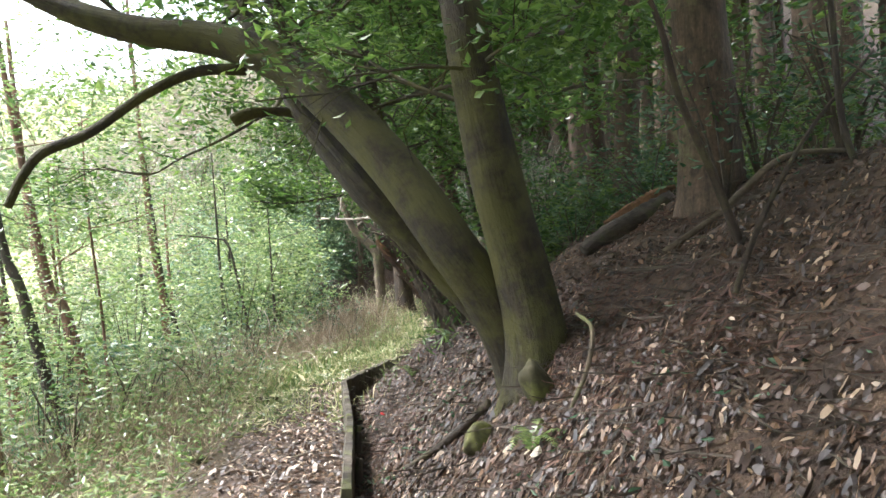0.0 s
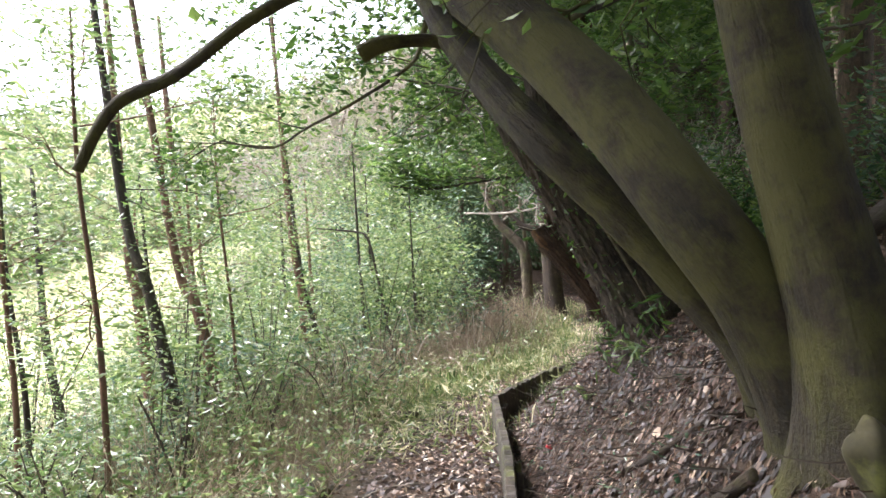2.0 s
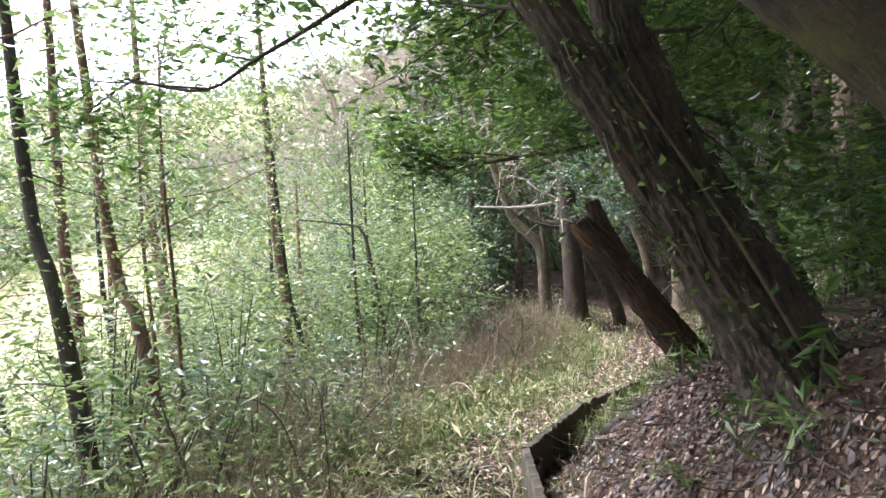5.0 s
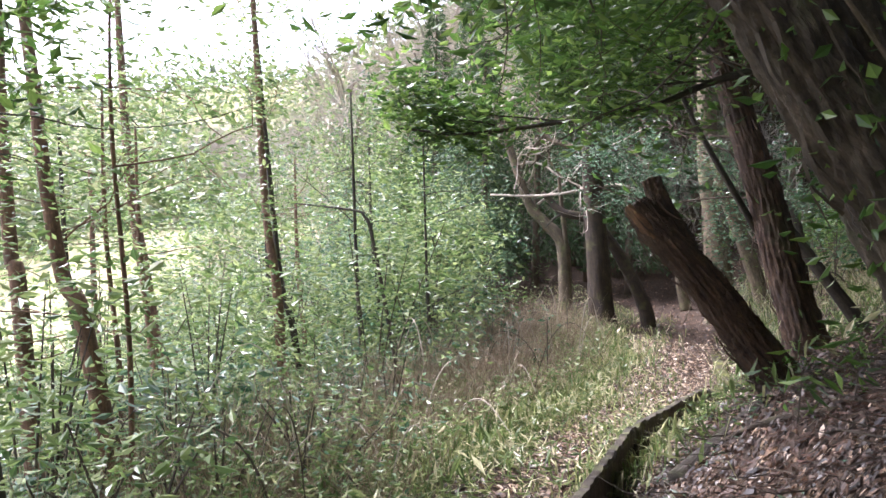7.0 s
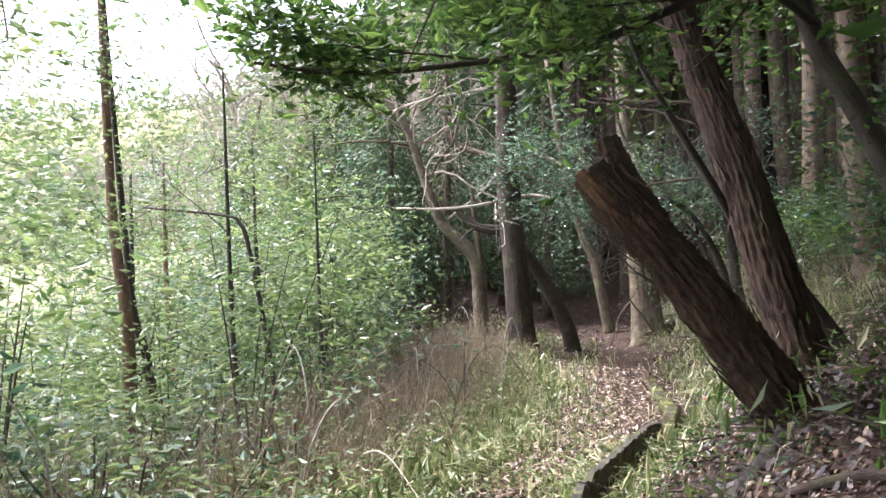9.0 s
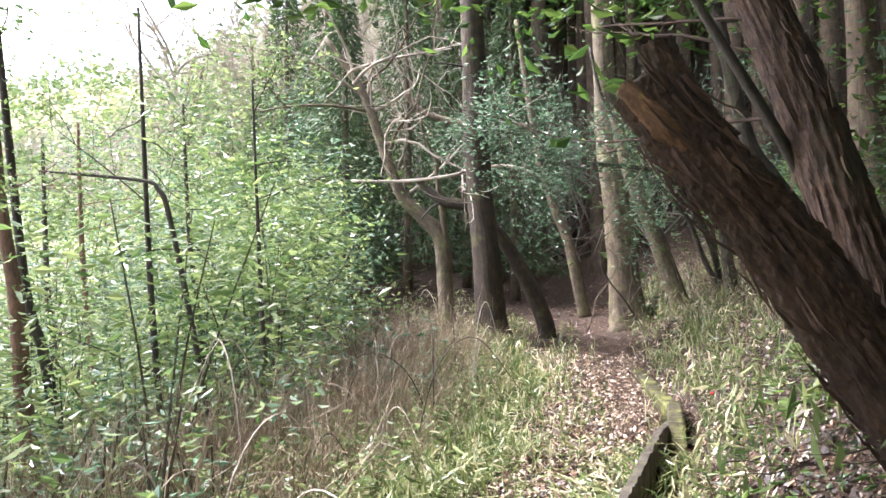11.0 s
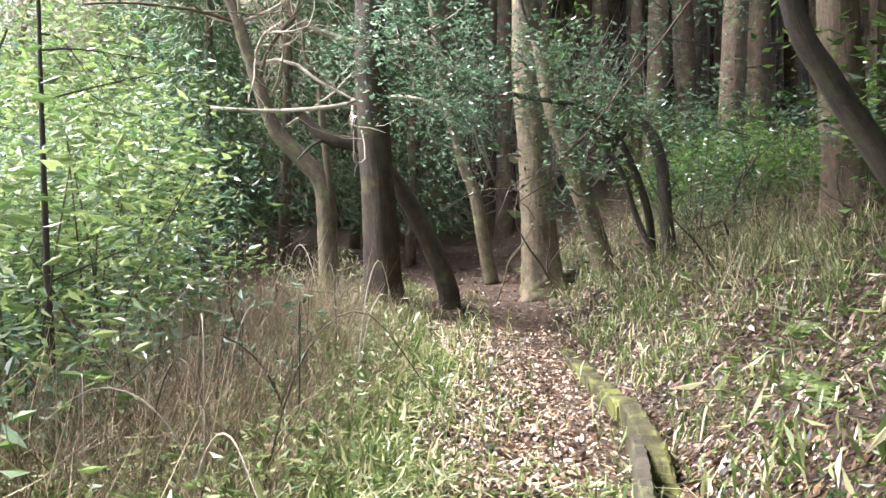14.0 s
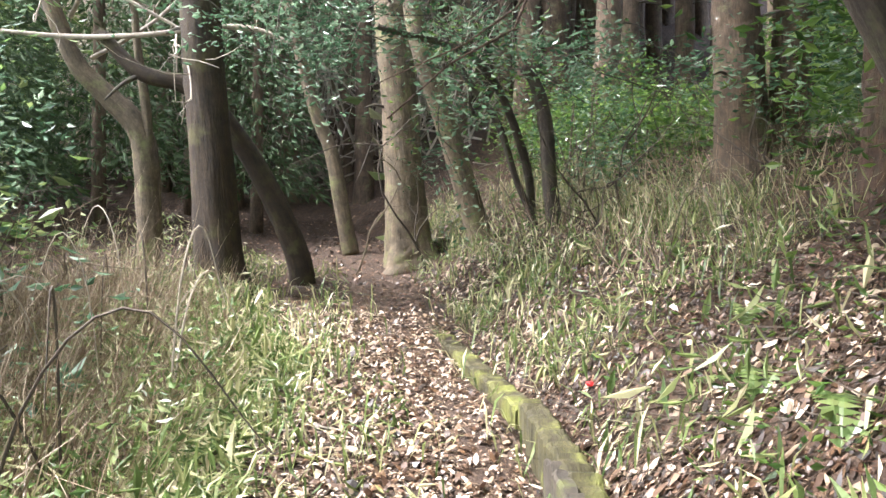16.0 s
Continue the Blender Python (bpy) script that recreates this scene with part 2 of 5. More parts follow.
def tube(points, radii, rings=24, sides=10, lumps=0.0, ridge=0.0, ridges=7, flare=0.0, seed=0, capped=True):
    """A bent, tapered stem; lumps and ridges are shares of the radius; flare widens the foot."""
    c = spline(points, rings)
    r = np.interp(np.linspace(0, 1, rings), np.linspace(0, 1, len(radii)), radii)
    t = np.gradient(c, axis=0)
    t /= np.linalg.norm(t, axis=1, keepdims=True)
    side = np.cross(t, [0.31, 0.95, 0.05] if abs(t[:, 1]).mean() < 0.85 else [1, 0, 0.1])
    side /= np.linalg.norm(side, axis=1, keepdims=True)
    up = np.cross(t, side)
    length = np.concatenate([[0], np.cumsum(np.linalg.norm(np.diff(c, axis=0), axis=1))])
    ang = np.linspace(0, 2 * np.pi, sides, endpoint=False)
    A, Ln = np.meshgrid(ang, length)
    k = np.ones_like(A)
    g = np.random.default_rng(seed + 11)
    if lumps:
        for q in range(5):
            k += lumps * 0.5 * np.sin(A * g.integers(1, 4) + Ln * g.uniform(0.6, 4) + g.uniform(0, 6)) * g.uniform(0.4, 1)
    if ridge:
        wob = 0.7 * np.sin(Ln * 1.7 + seed) + 0.4 * np.sin(Ln * 4.3 + 2 * seed)
        k += ridge * (np.abs(np.sin(A * ridges / 2 + wob)) ** 0.7 - 0.6) + ridge * 0.35 * np.sin(A * (ridges // 2 + 3) - Ln * 9 + seed) * np.sin(Ln * 13 + A * 2) + ridge * 0.3 * g.normal(0, 1, A.shape)
    if flare:
        toe = np.exp(-Ln / (flare * 1.2))
        k += toe * (0.28 + 0.3 * np.sin(A * 4 + seed) + 0.15 * np.sin(A * 7 + 1))
    R = r[:, None] * k
    v = c[:, None, :] + R[..., None] * (np.cos(A)[..., None] * side[:, None, :] + np.sin(A)[..., None] * up[:, None, :])
    v = v.reshape(-1, 3)
    i, j = np.meshgrid(np.arange(rings - 1), np.arange(sides), indexing="ij")
    j2 = (j + 1) % sides
    f = np.stack([i * sides + j, i * sides + j2, (i + 1) * sides + j2, (i + 1) * sides + j], -1).reshape(-1, 4)
    circ = 2 * np.pi * r.mean()
    uj = np.stack([j, j + 1, j + 1, j], -1).reshape(-1, 4) / sides * circ
    vl = np.stack([length[i], length[i], length[i + 1], length[i + 1]], -1).reshape(-1, 4)
    uv = np.stack([uj, vl], -1).reshape(-1, 2)
    if capped:
        top, foot = len(v), len(v) + 1
        v = np.vstack([v, c[-1] + t[-1] * r[-1] * 0.25, c[0]])
        jj = np.arange(sides)
        last = (rings - 1) * sides
        cap = np.stack([last + jj, last + (jj + 1) % sides, np.full(sides, top)], -1)
        base = np.stack([(jj + 1) % sides, jj, np.full(sides, foot)], -1)
        tri = np.concatenate([f[:, [0, 1, 2]], f[:, [0, 2, 3]], cap, base])
        uq = uv.reshape(-1, 4, 2)
        cu = np.stack([np.cos(ang), np.sin(ang)], -1) * r[-1]
        capuv = np.stack([cu, np.roll(cu, -1, 0), np.zeros_like(cu)], 1)
        uv = np.concatenate([uq[:, [0, 1, 2]], uq[:, [0, 2, 3]], capuv, capuv]).reshape(-1, 2)
        return v, tri, uv
    tri = np.concatenate([f[:, [0, 1, 2]], f[:, [0, 2, 3]]])
    uq = uv.reshape(-1, 4, 2)
    return v, tri, np.concatenate([uq[:, [0, 1, 2]], uq[:, [0, 2, 3]]]).reshape(-1, 2)


def leaves(at, size, width=0.38, droop=0.25, flat=0.6, spread=0.5, rng=RNG, heading=None):
    """Folded leaf blades at the points: flat 1 lies level, 0 turns any way."""
    at = np.asarray(at, dtype=float)
    n = len(at)
    if n == 0:
        return np.zeros((0, 3)), np.zeros((0, 3), dtype=int), None
    s = size * rng.uniform(1 - spread, 1 + spread, n)
    a = rng.uniform(0, 2 * np.pi, n) if heading is None else heading + rng.normal(0, 0.5, n)
    pitch = rng.normal(-droop, 0.45, n) * (1.3 - flat)
    d = np.stack([np.cos(a) * np.cos(pitch), np.sin(a) * np.cos(pitch), np.sin(pitch)], -1)
    roll = rng.normal(0, 1.4 * (1 - flat) + 0.15, n)
    lat = np.stack([-np.sin(a), np.cos(a), np.zeros(n)], -1)
    nor = np.cross(d, lat)
    w = lat * np.cos(roll)[:, None] + nor * np.sin(roll)[:, None]
    nn = np.cross(d, w)
    S = s[:, None]
    mid = at + d * S * 0.48
    v = np.stack([at, mid + w * S * width * 0.5 - nn * S * 0.06, at + d * S + nn * S * 0.05, mid - w * S * width * 0.5 - nn * S * 0.06], 1).reshape(-1, 3)
    b = np.arange(n)[:, None] * 4
    f = np.concatenate([b + [0, 1, 2], b + [0, 2, 3]], 1).reshape(-1, 3)
    return v, f, None


def draped(at, *args, **kw):
    """Leaves that lie along the slope of the ground at their place."""
    v, f, _ = leaves(at, *args, **kw)
    e = 0.06
    gx = (ground(at[:, 0] + e, at[:, 1]) - ground(at[:, 0] - e, at[:, 1])) / (2 * e)
    gy = (ground(at[:, 0], at[:, 1] + e) - ground(at[:, 0], at[:, 1] - e)) / (2 * e)
    d = v - np.repeat(at, 4, axis=0)
    v[:, 2] += np.repeat(gx, 4) * d[:, 0] + np.repeat(gy, 4) * d[:, 1]
    return v, f, None


def dead_leaves(at, size, width=0.5, tilt=0.35, rng=RNG):
    """Curled dead leaves of six corners each that lie along the slope of the ground."""
    n = len(at)
    s = size * np.clip(rng.lognormal(0, 0.38, n), 0.4, 1.9)
    wide = width * rng.uniform(0.55, 1.25, n)
    a = rng.uniform(0, 2 * np.pi, n)
    d = np.stack([np.cos(a), np.sin(a), rng.normal(0, tilt, n)], -1)
    d /= np.linalg.norm(d, axis=1, keepdims=True)
    lat = np.stack([-np.sin(a), np.cos(a), rng.normal(0, tilt * 1.3, n)], -1)
    lat /= np.linalg.norm(lat, axis=1, keepdims=True)
    up = np.cross(d, lat)
    curl, bend = np.abs(rng.normal(0, 0.3, n)), rng.normal(0, 0.22, n)

    def corner(u, w, lift):
        return at + d * (s * u)[:, None] + lat * (s * wide * w)[:, None] + up * (s * lift)[:, None]

    v = np.stack([corner(0, 0 * s, 0 * s), corner(0.3, 0.42 + 0 * s, curl * 0.5), corner(0.3, -0.42 + 0 * s, curl * 0.6), corner(0.66, 0.4 + 0 * s, curl * 0.4 + bend * 0.5),
                  corner(0.66, -0.4 + 0 * s, curl * 0.5 + bend * 0.5), corner(1.0, 0 * s, bend)], 1).reshape(-1, 3)
    e = 0.06
    gx = (ground(at[:, 0] + e, at[:, 1]) - ground(at[:, 0] - e, at[:, 1])) / (2 * e)
    gy = (ground(at[:, 0], at[:, 1] + e) - ground(at[:, 0], at[:, 1] - e)) / (2 * e)
    o = v - np.repeat(at, 6, axis=0)
    v[:, 2] += np.repeat(gx, 6) * o[:, 0] + np.repeat(gy, 6) * o[:, 1]
    b = np.arange(n)[:, None] * 6
    f = np.concatenate([b + [0, 1, 2], b + [1, 3, 2], b + [2, 3, 4], b + [3, 5, 4]], 1).reshape(-1, 3)
    return v, f, None


def blades(at, height, width=0.018, lean=0.5, rng=RNG):
    """Upright arching blades, each of two bent lengths."""
    at = np.asarray(at, dtype=float)
    n = len(at)
    h = height * rng.uniform(0.45, 1.3, n)
    a = rng.uniform(0, 2 * np.pi, n)
    k = np.abs(rng.normal(lean, 0.3, n))
    o = np.stack([np.cos(a), np.sin(a), np.zeros(n)], -1)
    w = np.stack([-np.sin(a), np.cos(a), np.zeros(n)], -1) * (width * rng.uniform(0.6, 1.4, n))[:, None]
    z = np.array([0, 0, 1.0])
    m = at + o * (h * k * 0.4)[:, None] + z * (h * 0.65)[:, None]
    e = at + o * (h * k * 1.1)[:, None] + z * (h * (1 - 0.25 * k))[:, None]
    v = np.stack([at - w * 0.4, at + w * 0.4, m - w, m + w, e], 1).reshape(-1, 3)
    b = np.arange(n)[:, None] * 5
    f = np.concatenate([b + [0, 1, 3], b + [0, 3, 2], b + [2, 3, 4]], 1).reshape(-1, 3)
    return v, f, None


def sticks(a, d, length, r):
    """Many thin three-sided tapered sticks at once."""
    a, d = np.asarray(a, float), np.asarray(d, float)
    d = d / np.linalg.norm(d, axis=1, keepdims=True)
    n = len(a)
    s = np.cross(d, [0.3, 0.2, 0.93])
    s /= np.linalg.norm(s, axis=1, keepdims=True)
    u = np.cross(d, s)
    r = np.broadcast_to(np.asarray(r, float), (n,))[:, None]
    L = np.broadcast_to(np.asarray(length, float), (n,))[:, None]
    ring = [s, -0.5 * s + 0.87 * u, -0.5 * s - 0.87 * u]
    bend = u * L * 0.06
    v = np.stack([a + q * r for q in ring] + [a + d * L * 0.5 + bend + q * r * 0.7 for q in ring] + [a + d * L], 1).reshape(-1, 3)
    b = np.arange(n)[:, None] * 7
    f = []
    for i in range(3):
        j = (i + 1) % 3
        f += [b + [i, j, 3 + j], b + [i, 3 + j, 3 + i], b + [3 + i, 3 + j, 6]]
    return v, np.concatenate(f, 1).reshape(-1, 3), None


def grow(start, way_, length, r, depth, tubes, tips, rng, gnarl=0.35, up=0.1, forks=3):
    """A branch that wanders and forks; stems go to tubes, the places of leaves to tips."""
    p, d = np.array(start, float), np.array(way_, float)
    d /= np.linalg.norm(d)
    pts = [p.copy()]
    for i in range(4):
        d = d + rng.normal(0, gnarl * 0.5, 3) + [0, 0, up * 0.3]
        d /= np.linalg.norm(d)
        p = p + d * length / 4
        pts.append(p.copy())
    tubes.append(tube(pts, [r, r * 0.8, r * 0.45], 7 if depth else 5, 5 if depth else 3, capped=False))
    if depth <= 1:
        tips += [q + rng.normal(0, 0.05, 3) for q in pts[1:]]
    if depth:
        for k in range(forks):
            i = rng.integers(1, 5)
            e = d + rng.normal(0, 0.75, 3)
            grow(pts[i], e, length * rng.uniform(0.45, 0.7), r * 0.5, depth - 1, tubes, tips, rng, gnarl, up, forks)


def around(points, each, spread, rng=RNG):
    p = np.repeat(np.asarray(points, float), each, axis=0)
    return p + rng.normal(0, spread, p.shape)


# ---- lie of the land ----
TRAIL_Y = [-12, -3, 0, 1.5, 3, 4.5, 6, 7.4, 9, 10.5, 12, 14, 16, 18, 20, 24, 40]
TRAIL_X = [3.6, 1.2, 0.35, 0.05, -0.5, -1.1, -1.5, -1.85, -2.2, -2.32, -2.3, -2.05, -1.75, -1.7, -1.75, -2.2, -4]
EDGE_Y = [-12, 0, 4.6, 6.87, 9.42, 11.7, 15, 19, 24, 40]
EDGE_X = [4.2, 0.85, -0.72, -1.25, -1.95, -1.76, -0.86, -0.5, -0.8, -2.5]


def step(x, a, b):
    u = np.clip((x - a) / (b - a), 0, 1)
    return u * u * (3 - 2 * u)


def wavy(x, y):
    return (0.05 * np.sin(x * 2.1 + y * 1.3) * np.sin(y * 1.7 - x * 0.6) + 0.03 * np.sin(x * 5.3 - y * 3.1) + 0.02 * np.sin(x * 9 + y * 7.7))


def ground(x, y):
    """Height of the land: a trail along a bank that rises to the right and falls to a field on the left."""
    x, y = np.asarray(x, float), np.asarray(y, float)
    c, e = np.interp(y, TRAIL_Y, TRAIL_X), np.interp(y, EDGE_Y, EDGE_X)
    base = 0.55 * step(y, 15, 20.5) + np.clip(y - 20, 0, 60) * 0.14
    r = np.clip(x - e, 0, None)
    right = np.clip(r - 0.16, 0, 1.04) * 0.92 + np.clip(r - 1.2, 0, 1.9) * 0.5 + np.clip(r - 3.1, 0, np.interp(y, [9, 14], [2.5, 24])) * np.interp(y, [4, 9, 14, 20], [0.14, 0.18, 0.34, 0.42])
    right *= np.interp(y, [0, 7.3, 9.6, 15, 22], [1.2, 1.2, 0.88, 0.88, 0.62])
    q = np.clip(c - 0.45 - x, 0, None)
    left = -0.1 * np.minimum(q, 1.4) - np.clip(q - 1.4, 0, 9.5) * 0.33
    fall = step(y - 0.5 * np.clip(-x - 3, 0, 30), 15, 24)
    left = left * (1 - fall) + fall * np.minimum(q, 3) * 0.1
    hill = 19 * step(y + 0.8 * np.clip(x + 4, -40, 0), 24, 62)
    far = 17 * step(np.hypot(x + 8, y - 8), 32, 125) * (1 - step(x, 3, 14) * (1 - step(y, 18, 50)))
    amount = 0.3 + 0.9 * step(np.abs(x - c), 0.9, 1.8)
    return base + right + left + np.maximum(hill, far) + amount * wavy(x, y)


# ---- ground sheet ----
def ground_sheet():
    near_x = np.concatenate([-np.geomspace(700, 8.2, 46), np.arange(-8, 4.01, 0.1), np.geomspace(4.2, 700, 46)])
    near_y = np.concatenate([-np.geomspace(700, 2.2, 34), np.arange(-2, 26, 0.12), np.geomspace(26.2, 700, 46)])
    X, Y = np.meshgrid(near_x, near_y)
    Z = ground(X, Y)
    v = np.stack([X, Y, Z], -1).reshape(-1, 3)
    nx, ny = len(near_x), len(near_y)
    i, j = np.meshgrid(np.arange(ny - 1), np.arange(nx - 1), indexing="ij")
    f = np.stack([i * nx + j, i * nx + j + 1, (i + 1) * nx + j + 1, (i + 1) * nx + j], -1).reshape(-1, 4)
    ob = part("ground", (v, f), GROUND)
    c = np.interp(Y, TRAIL_Y, TRAIL_X)
    field = step(-X - 0.15 * Y, 14, 18) * (1 - step(np.hypot(X + 8, Y - 8), 38, 46)) * (1 - step(Y + 0.42 * np.clip(X + 3, -40, 0), 24, 30))
    field = np.maximum(field, 0.85 * step(Y + 0.42 * np.clip(X + 3, -40, 0), 27, 33) * step(-X, 5, 9))
    grassy = step(c - X, 0.5, 1.5) * 0.8 * (1 - step(Y, 17, 20)) + step(np.hypot(X, Y), 40, 50)
    col = np.stack([field, np.clip(grassy, 0, 1), np.zeros_like(field), np.ones_like(field)], -1).reshape(-1, 4)
    layer = ob.data.color_attributes.new("cover", "FLOAT_COLOR", "POINT")
    layer.data.foreach_set("color", col.astype(np.float32).ravel())
    smooth(ob)
    return tagged(ob, "brown leaf-littered forest floor with a bare trodden trail", "ground", kind="structure")


ground_sheet()


def on_ground(x, y, lift=0.0):
    x, y = np.asarray(x, float), np.asarray(y, float)
    return np.stack([x, y, ground(x, y) + lift], -1)


# ---- trees ----
def thing(name, label, category, group="", at=(0, 0, 0)):
    ob = new(name)
    ob.location = at
    return tagged(ob, label, category, group)


def tree(name, label, trunks, bark, limbs=(), crown=None, crown_mat=None, group=""):
    """trunks: (points, radii, options); limbs: geometries; crown: leaf geometry."""
    t = thing(name, label, "tree", group)
    for pts, radii, opts in trunks:
        smooth(part("trunk", tube(pts, radii, **{"rings": 60, "sides": 28, "lumps": 0.05, **opts}), bark, t))
    for g in limbs:
        smooth(part("branch", g, bark if len(g[0]) > 120 else TWIG, t))
    if crown is not None and len(crown[0]):
        part("crown", crown, crown_mat or LEAF_DARK, t)
    return t


def leafy_limb(start, way_, length, r, depth, leaf, each, rng, spread=0.12, up=0.05, forks=4, **kw):
    tubes, tips = [], []
    grow(start, way_, length, r, depth, tubes, tips, rng, 0.35, up, forks)
    p = np.asarray(tips, float)
    p = p[(np.abs(p[:, 0] - np.interp(p[:, 1], TRAIL_Y, TRAIL_X)) > np.interp(p[:, 1], [11.3, 12, 16.5, 17.5], [1.3, 2.4, 2.4, 1.3])) | (p[:, 2] - spread > np.interp(p[:, 1], [6, 9, 11.3, 12, 17, 18], [2.75, 2.6, 2.6, 3.6, 3.6, 1.0]))]
    tips = p if len(p) else np.asarray(tips[-1:], float) + [0, 0, 1.5]
    return joined(tubes), leaves(around(tips, each, spread, rng), leaf, rng=rng, **kw)


rng = np.random.default_rng(21)
# the leaning double tree beside the trail
sprays, greens = [], []
for start, way_, L, r in [((-0.55, 4.65, 2.6), (0.1, 0.5, 0.8), 1.3, 0.03), ((0.2, 4.2, 2.6), (-0.6, 0.3, 0.5), 1.3, 0.03), ((0.2, 4.15, 2.75), (-0.5, 0.6, 0.2), 1.3, 0.025),
                          ((-1.2, 4.95, 3.2), (0.3, 0.6, 0.6), 1.4, 0.03), ((0.15, 4.2, 3.2), (0.5, 0.4, 0.3), 1.5, 0.03), ((-2.3, 5.0, 3.5), (-0.4, 0.2, 0.5), 1.2, 0.03),
                          ((0.0, 4.3, 3.6), (-0.5, 0.5, 0.1), 1.6, 0.03), ((0.1, 4.2, 3.8), (0.3, -0.5, 0.3), 1.6, 0.03), ((-1.7, 5.0, 3.45), (0.1, 0.7, 0.5), 1.4, 0.03), ((0.2, 4.2, 2.8), (-0.5, -0.5, -0.25), 0.7, 0.02), ((0.25, 4.2, 2.85), (0.1, -0.7, -0.2), 0.5, 0.02)]:
    a, b = leafy_limb(start, way_, L, r * 0.6, 2, 0.075, 6 if L < 0.9 else 9, rng, 0.15)
    sprays.append(a), greens.append(b)
arc = tube([(-1.5, 5.05, 3.16), (-1.84, 5.0, 3.15), (-2.17, 4.9, 2.98), (-2.54, 4.8, 2.7), (-2.81, 4.7, 2.56), (-2.93, 4.65, 2.39), (-3.0, 4.6, 2.18)], [0.045, 0.036, 0.032, 0.026], 40, 12, 0.12, seed=4)
lean_a = tree("leaning_tree", "double-trunked evergreen with smooth mossy grey-brown bark leaning over trail",
     [([(0.52, 4.4, 0.75), (0.5, 4.4, 1.2), (0.43, 4.4, 1.58), (0.35, 4.36, 1.9), (0.27, 4.3, 2.25), (0.19, 4.28, 2.7), (0.05, 4.32, 3.7), (-0.2, 4.4, 5.5)], [0.2, 0.185, 0.175, 0.16, 0.15, 0.135, 0.115, 0.08], {"flare": 0.16, "seed": 1, "rings": 110, "sides": 44, "lumps": 0.07}),
      ([(0.45, 4.66, 0.75), (0.38, 4.62, 1.12), (0.22, 4.54, 1.48), (0.0, 4.5, 1.8), (-0.35, 4.6, 2.32), (-0.75, 4.75, 2.77), (-1.19, 4.95, 3.14), (-1.71, 5.0, 3.37), (-2.32, 4.95, 3.48), (-2.85, 4.85, 3.66), (-3.6, 4.7, 4.1)], [0.17, 0.165, 0.155, 0.15, 0.145, 0.135, 0.11, 0.09, 0.06], {"flare": 0.1, "seed": 2, "rings": 110, "sides": 44, "lumps": 0.07})],
     BARK_SMOOTH, [arc] + sprays, joined(greens), LEAF_DARK)

def shade_crown(owner, middle, size, n, leaf, mat, seed):
    """A loose roof of leaf clumps on thin limbs above a tree, added out of view to block light."""
    q = np.random.default_rng(seed)
    p = q.normal(0, 1, (n // 30, 3)) * np.array(size) * 0.5 + middle
    part("crown", leaves(around(p, 30, 0.28, q), leaf, 0.42, 0.3, 0.5, rng=q), mat, owner)
    foot = np.array(middle) - [0, 0, size[2] * 0.6]
    for e in p[:7]:
        part("limb", tube([foot, (foot + e) / 2 + q.normal(0, 0.15, 3), e], [0.045, 0.03, 0.012], 10, 6, 0.1, capped=False), TWIG, owner)


# the second leaning trunk behind it with its broken stub
stub = tube([(-1.02, 5.28, 2.7), (-1.22, 5.32, 2.88), (-1.42, 5.27, 2.9), (-1.56, 5.2, 2.87), (-1.66, 5.19, 2.83)], [0.05, 0.036, 0.034, 0.045, 0.05], 24, 12, 0.25, seed=9)
twigs = [tube([(-1.35, 5.4, 3.05), (-2.02, 7.0, 3.34), (-2.55, 7.1, 3.11), (-3.08, 7.2, 2.94), (-3.43, 7.2, 2.79), (-4.0, 7.2, 2.91)], [0.02, 0.014, 0.008], 20, 6)]
greens, sprays = [], []
for start, way_, L in [((-3.1, 7.2, 2.94), (-0.7, 0.1, 0.3), 0.9), ((-3.4, 7.2, 2.8), (-0.6, -0.2, 0.0), 0.9), ((-2.0, 7.0, 3.35), (-0.5, 0.2, 0.4), 1.0), ((-1.7, 6.1, 3.6), (0.3, 0.6, 0.3), 1.4), ((-1.9, 6.1, 4.0), (0.5, 0.3, 0.3), 1.5), ((-3.9, 7.2, 2.9), (-0.8, 0.1, -0.1), 0.8), ((-2.5, 6.3, 4.3), (-0.6, 0.3, 0.1), 1.3)]:
    a, b = leafy_limb(start, way_, L, 0.008, 2, 0.08, 8, rng, 0.15, forks=3)
    sprays.append(a), greens.append(b)
tree("leaning_tree", "slender mossy leaning trunk with a broken stub branch", [([(0.42, 4.98, 0.95), (0.22, 4.95, 1.3), (-0.06, 4.95, 1.62), (-0.34, 4.95, 1.93), (-0.62, 4.98, 2.22), (-0.9, 5.14, 2.55), (-1.2, 5.32, 2.95), (-1.6, 5.55, 3.6), (-2.4, 5.9, 4.6)], [0.15, 0.115, 0.105, 0.1, 0.095, 0.085, 0.07, 0.05], {"flare": 0.2, "seed": 3, "ridge": 0.07, "sides": 40, "rings": 90})],
     BARK_SMOOTH, [stub] + twigs + sprays, joined(greens), LEAF_DARK)

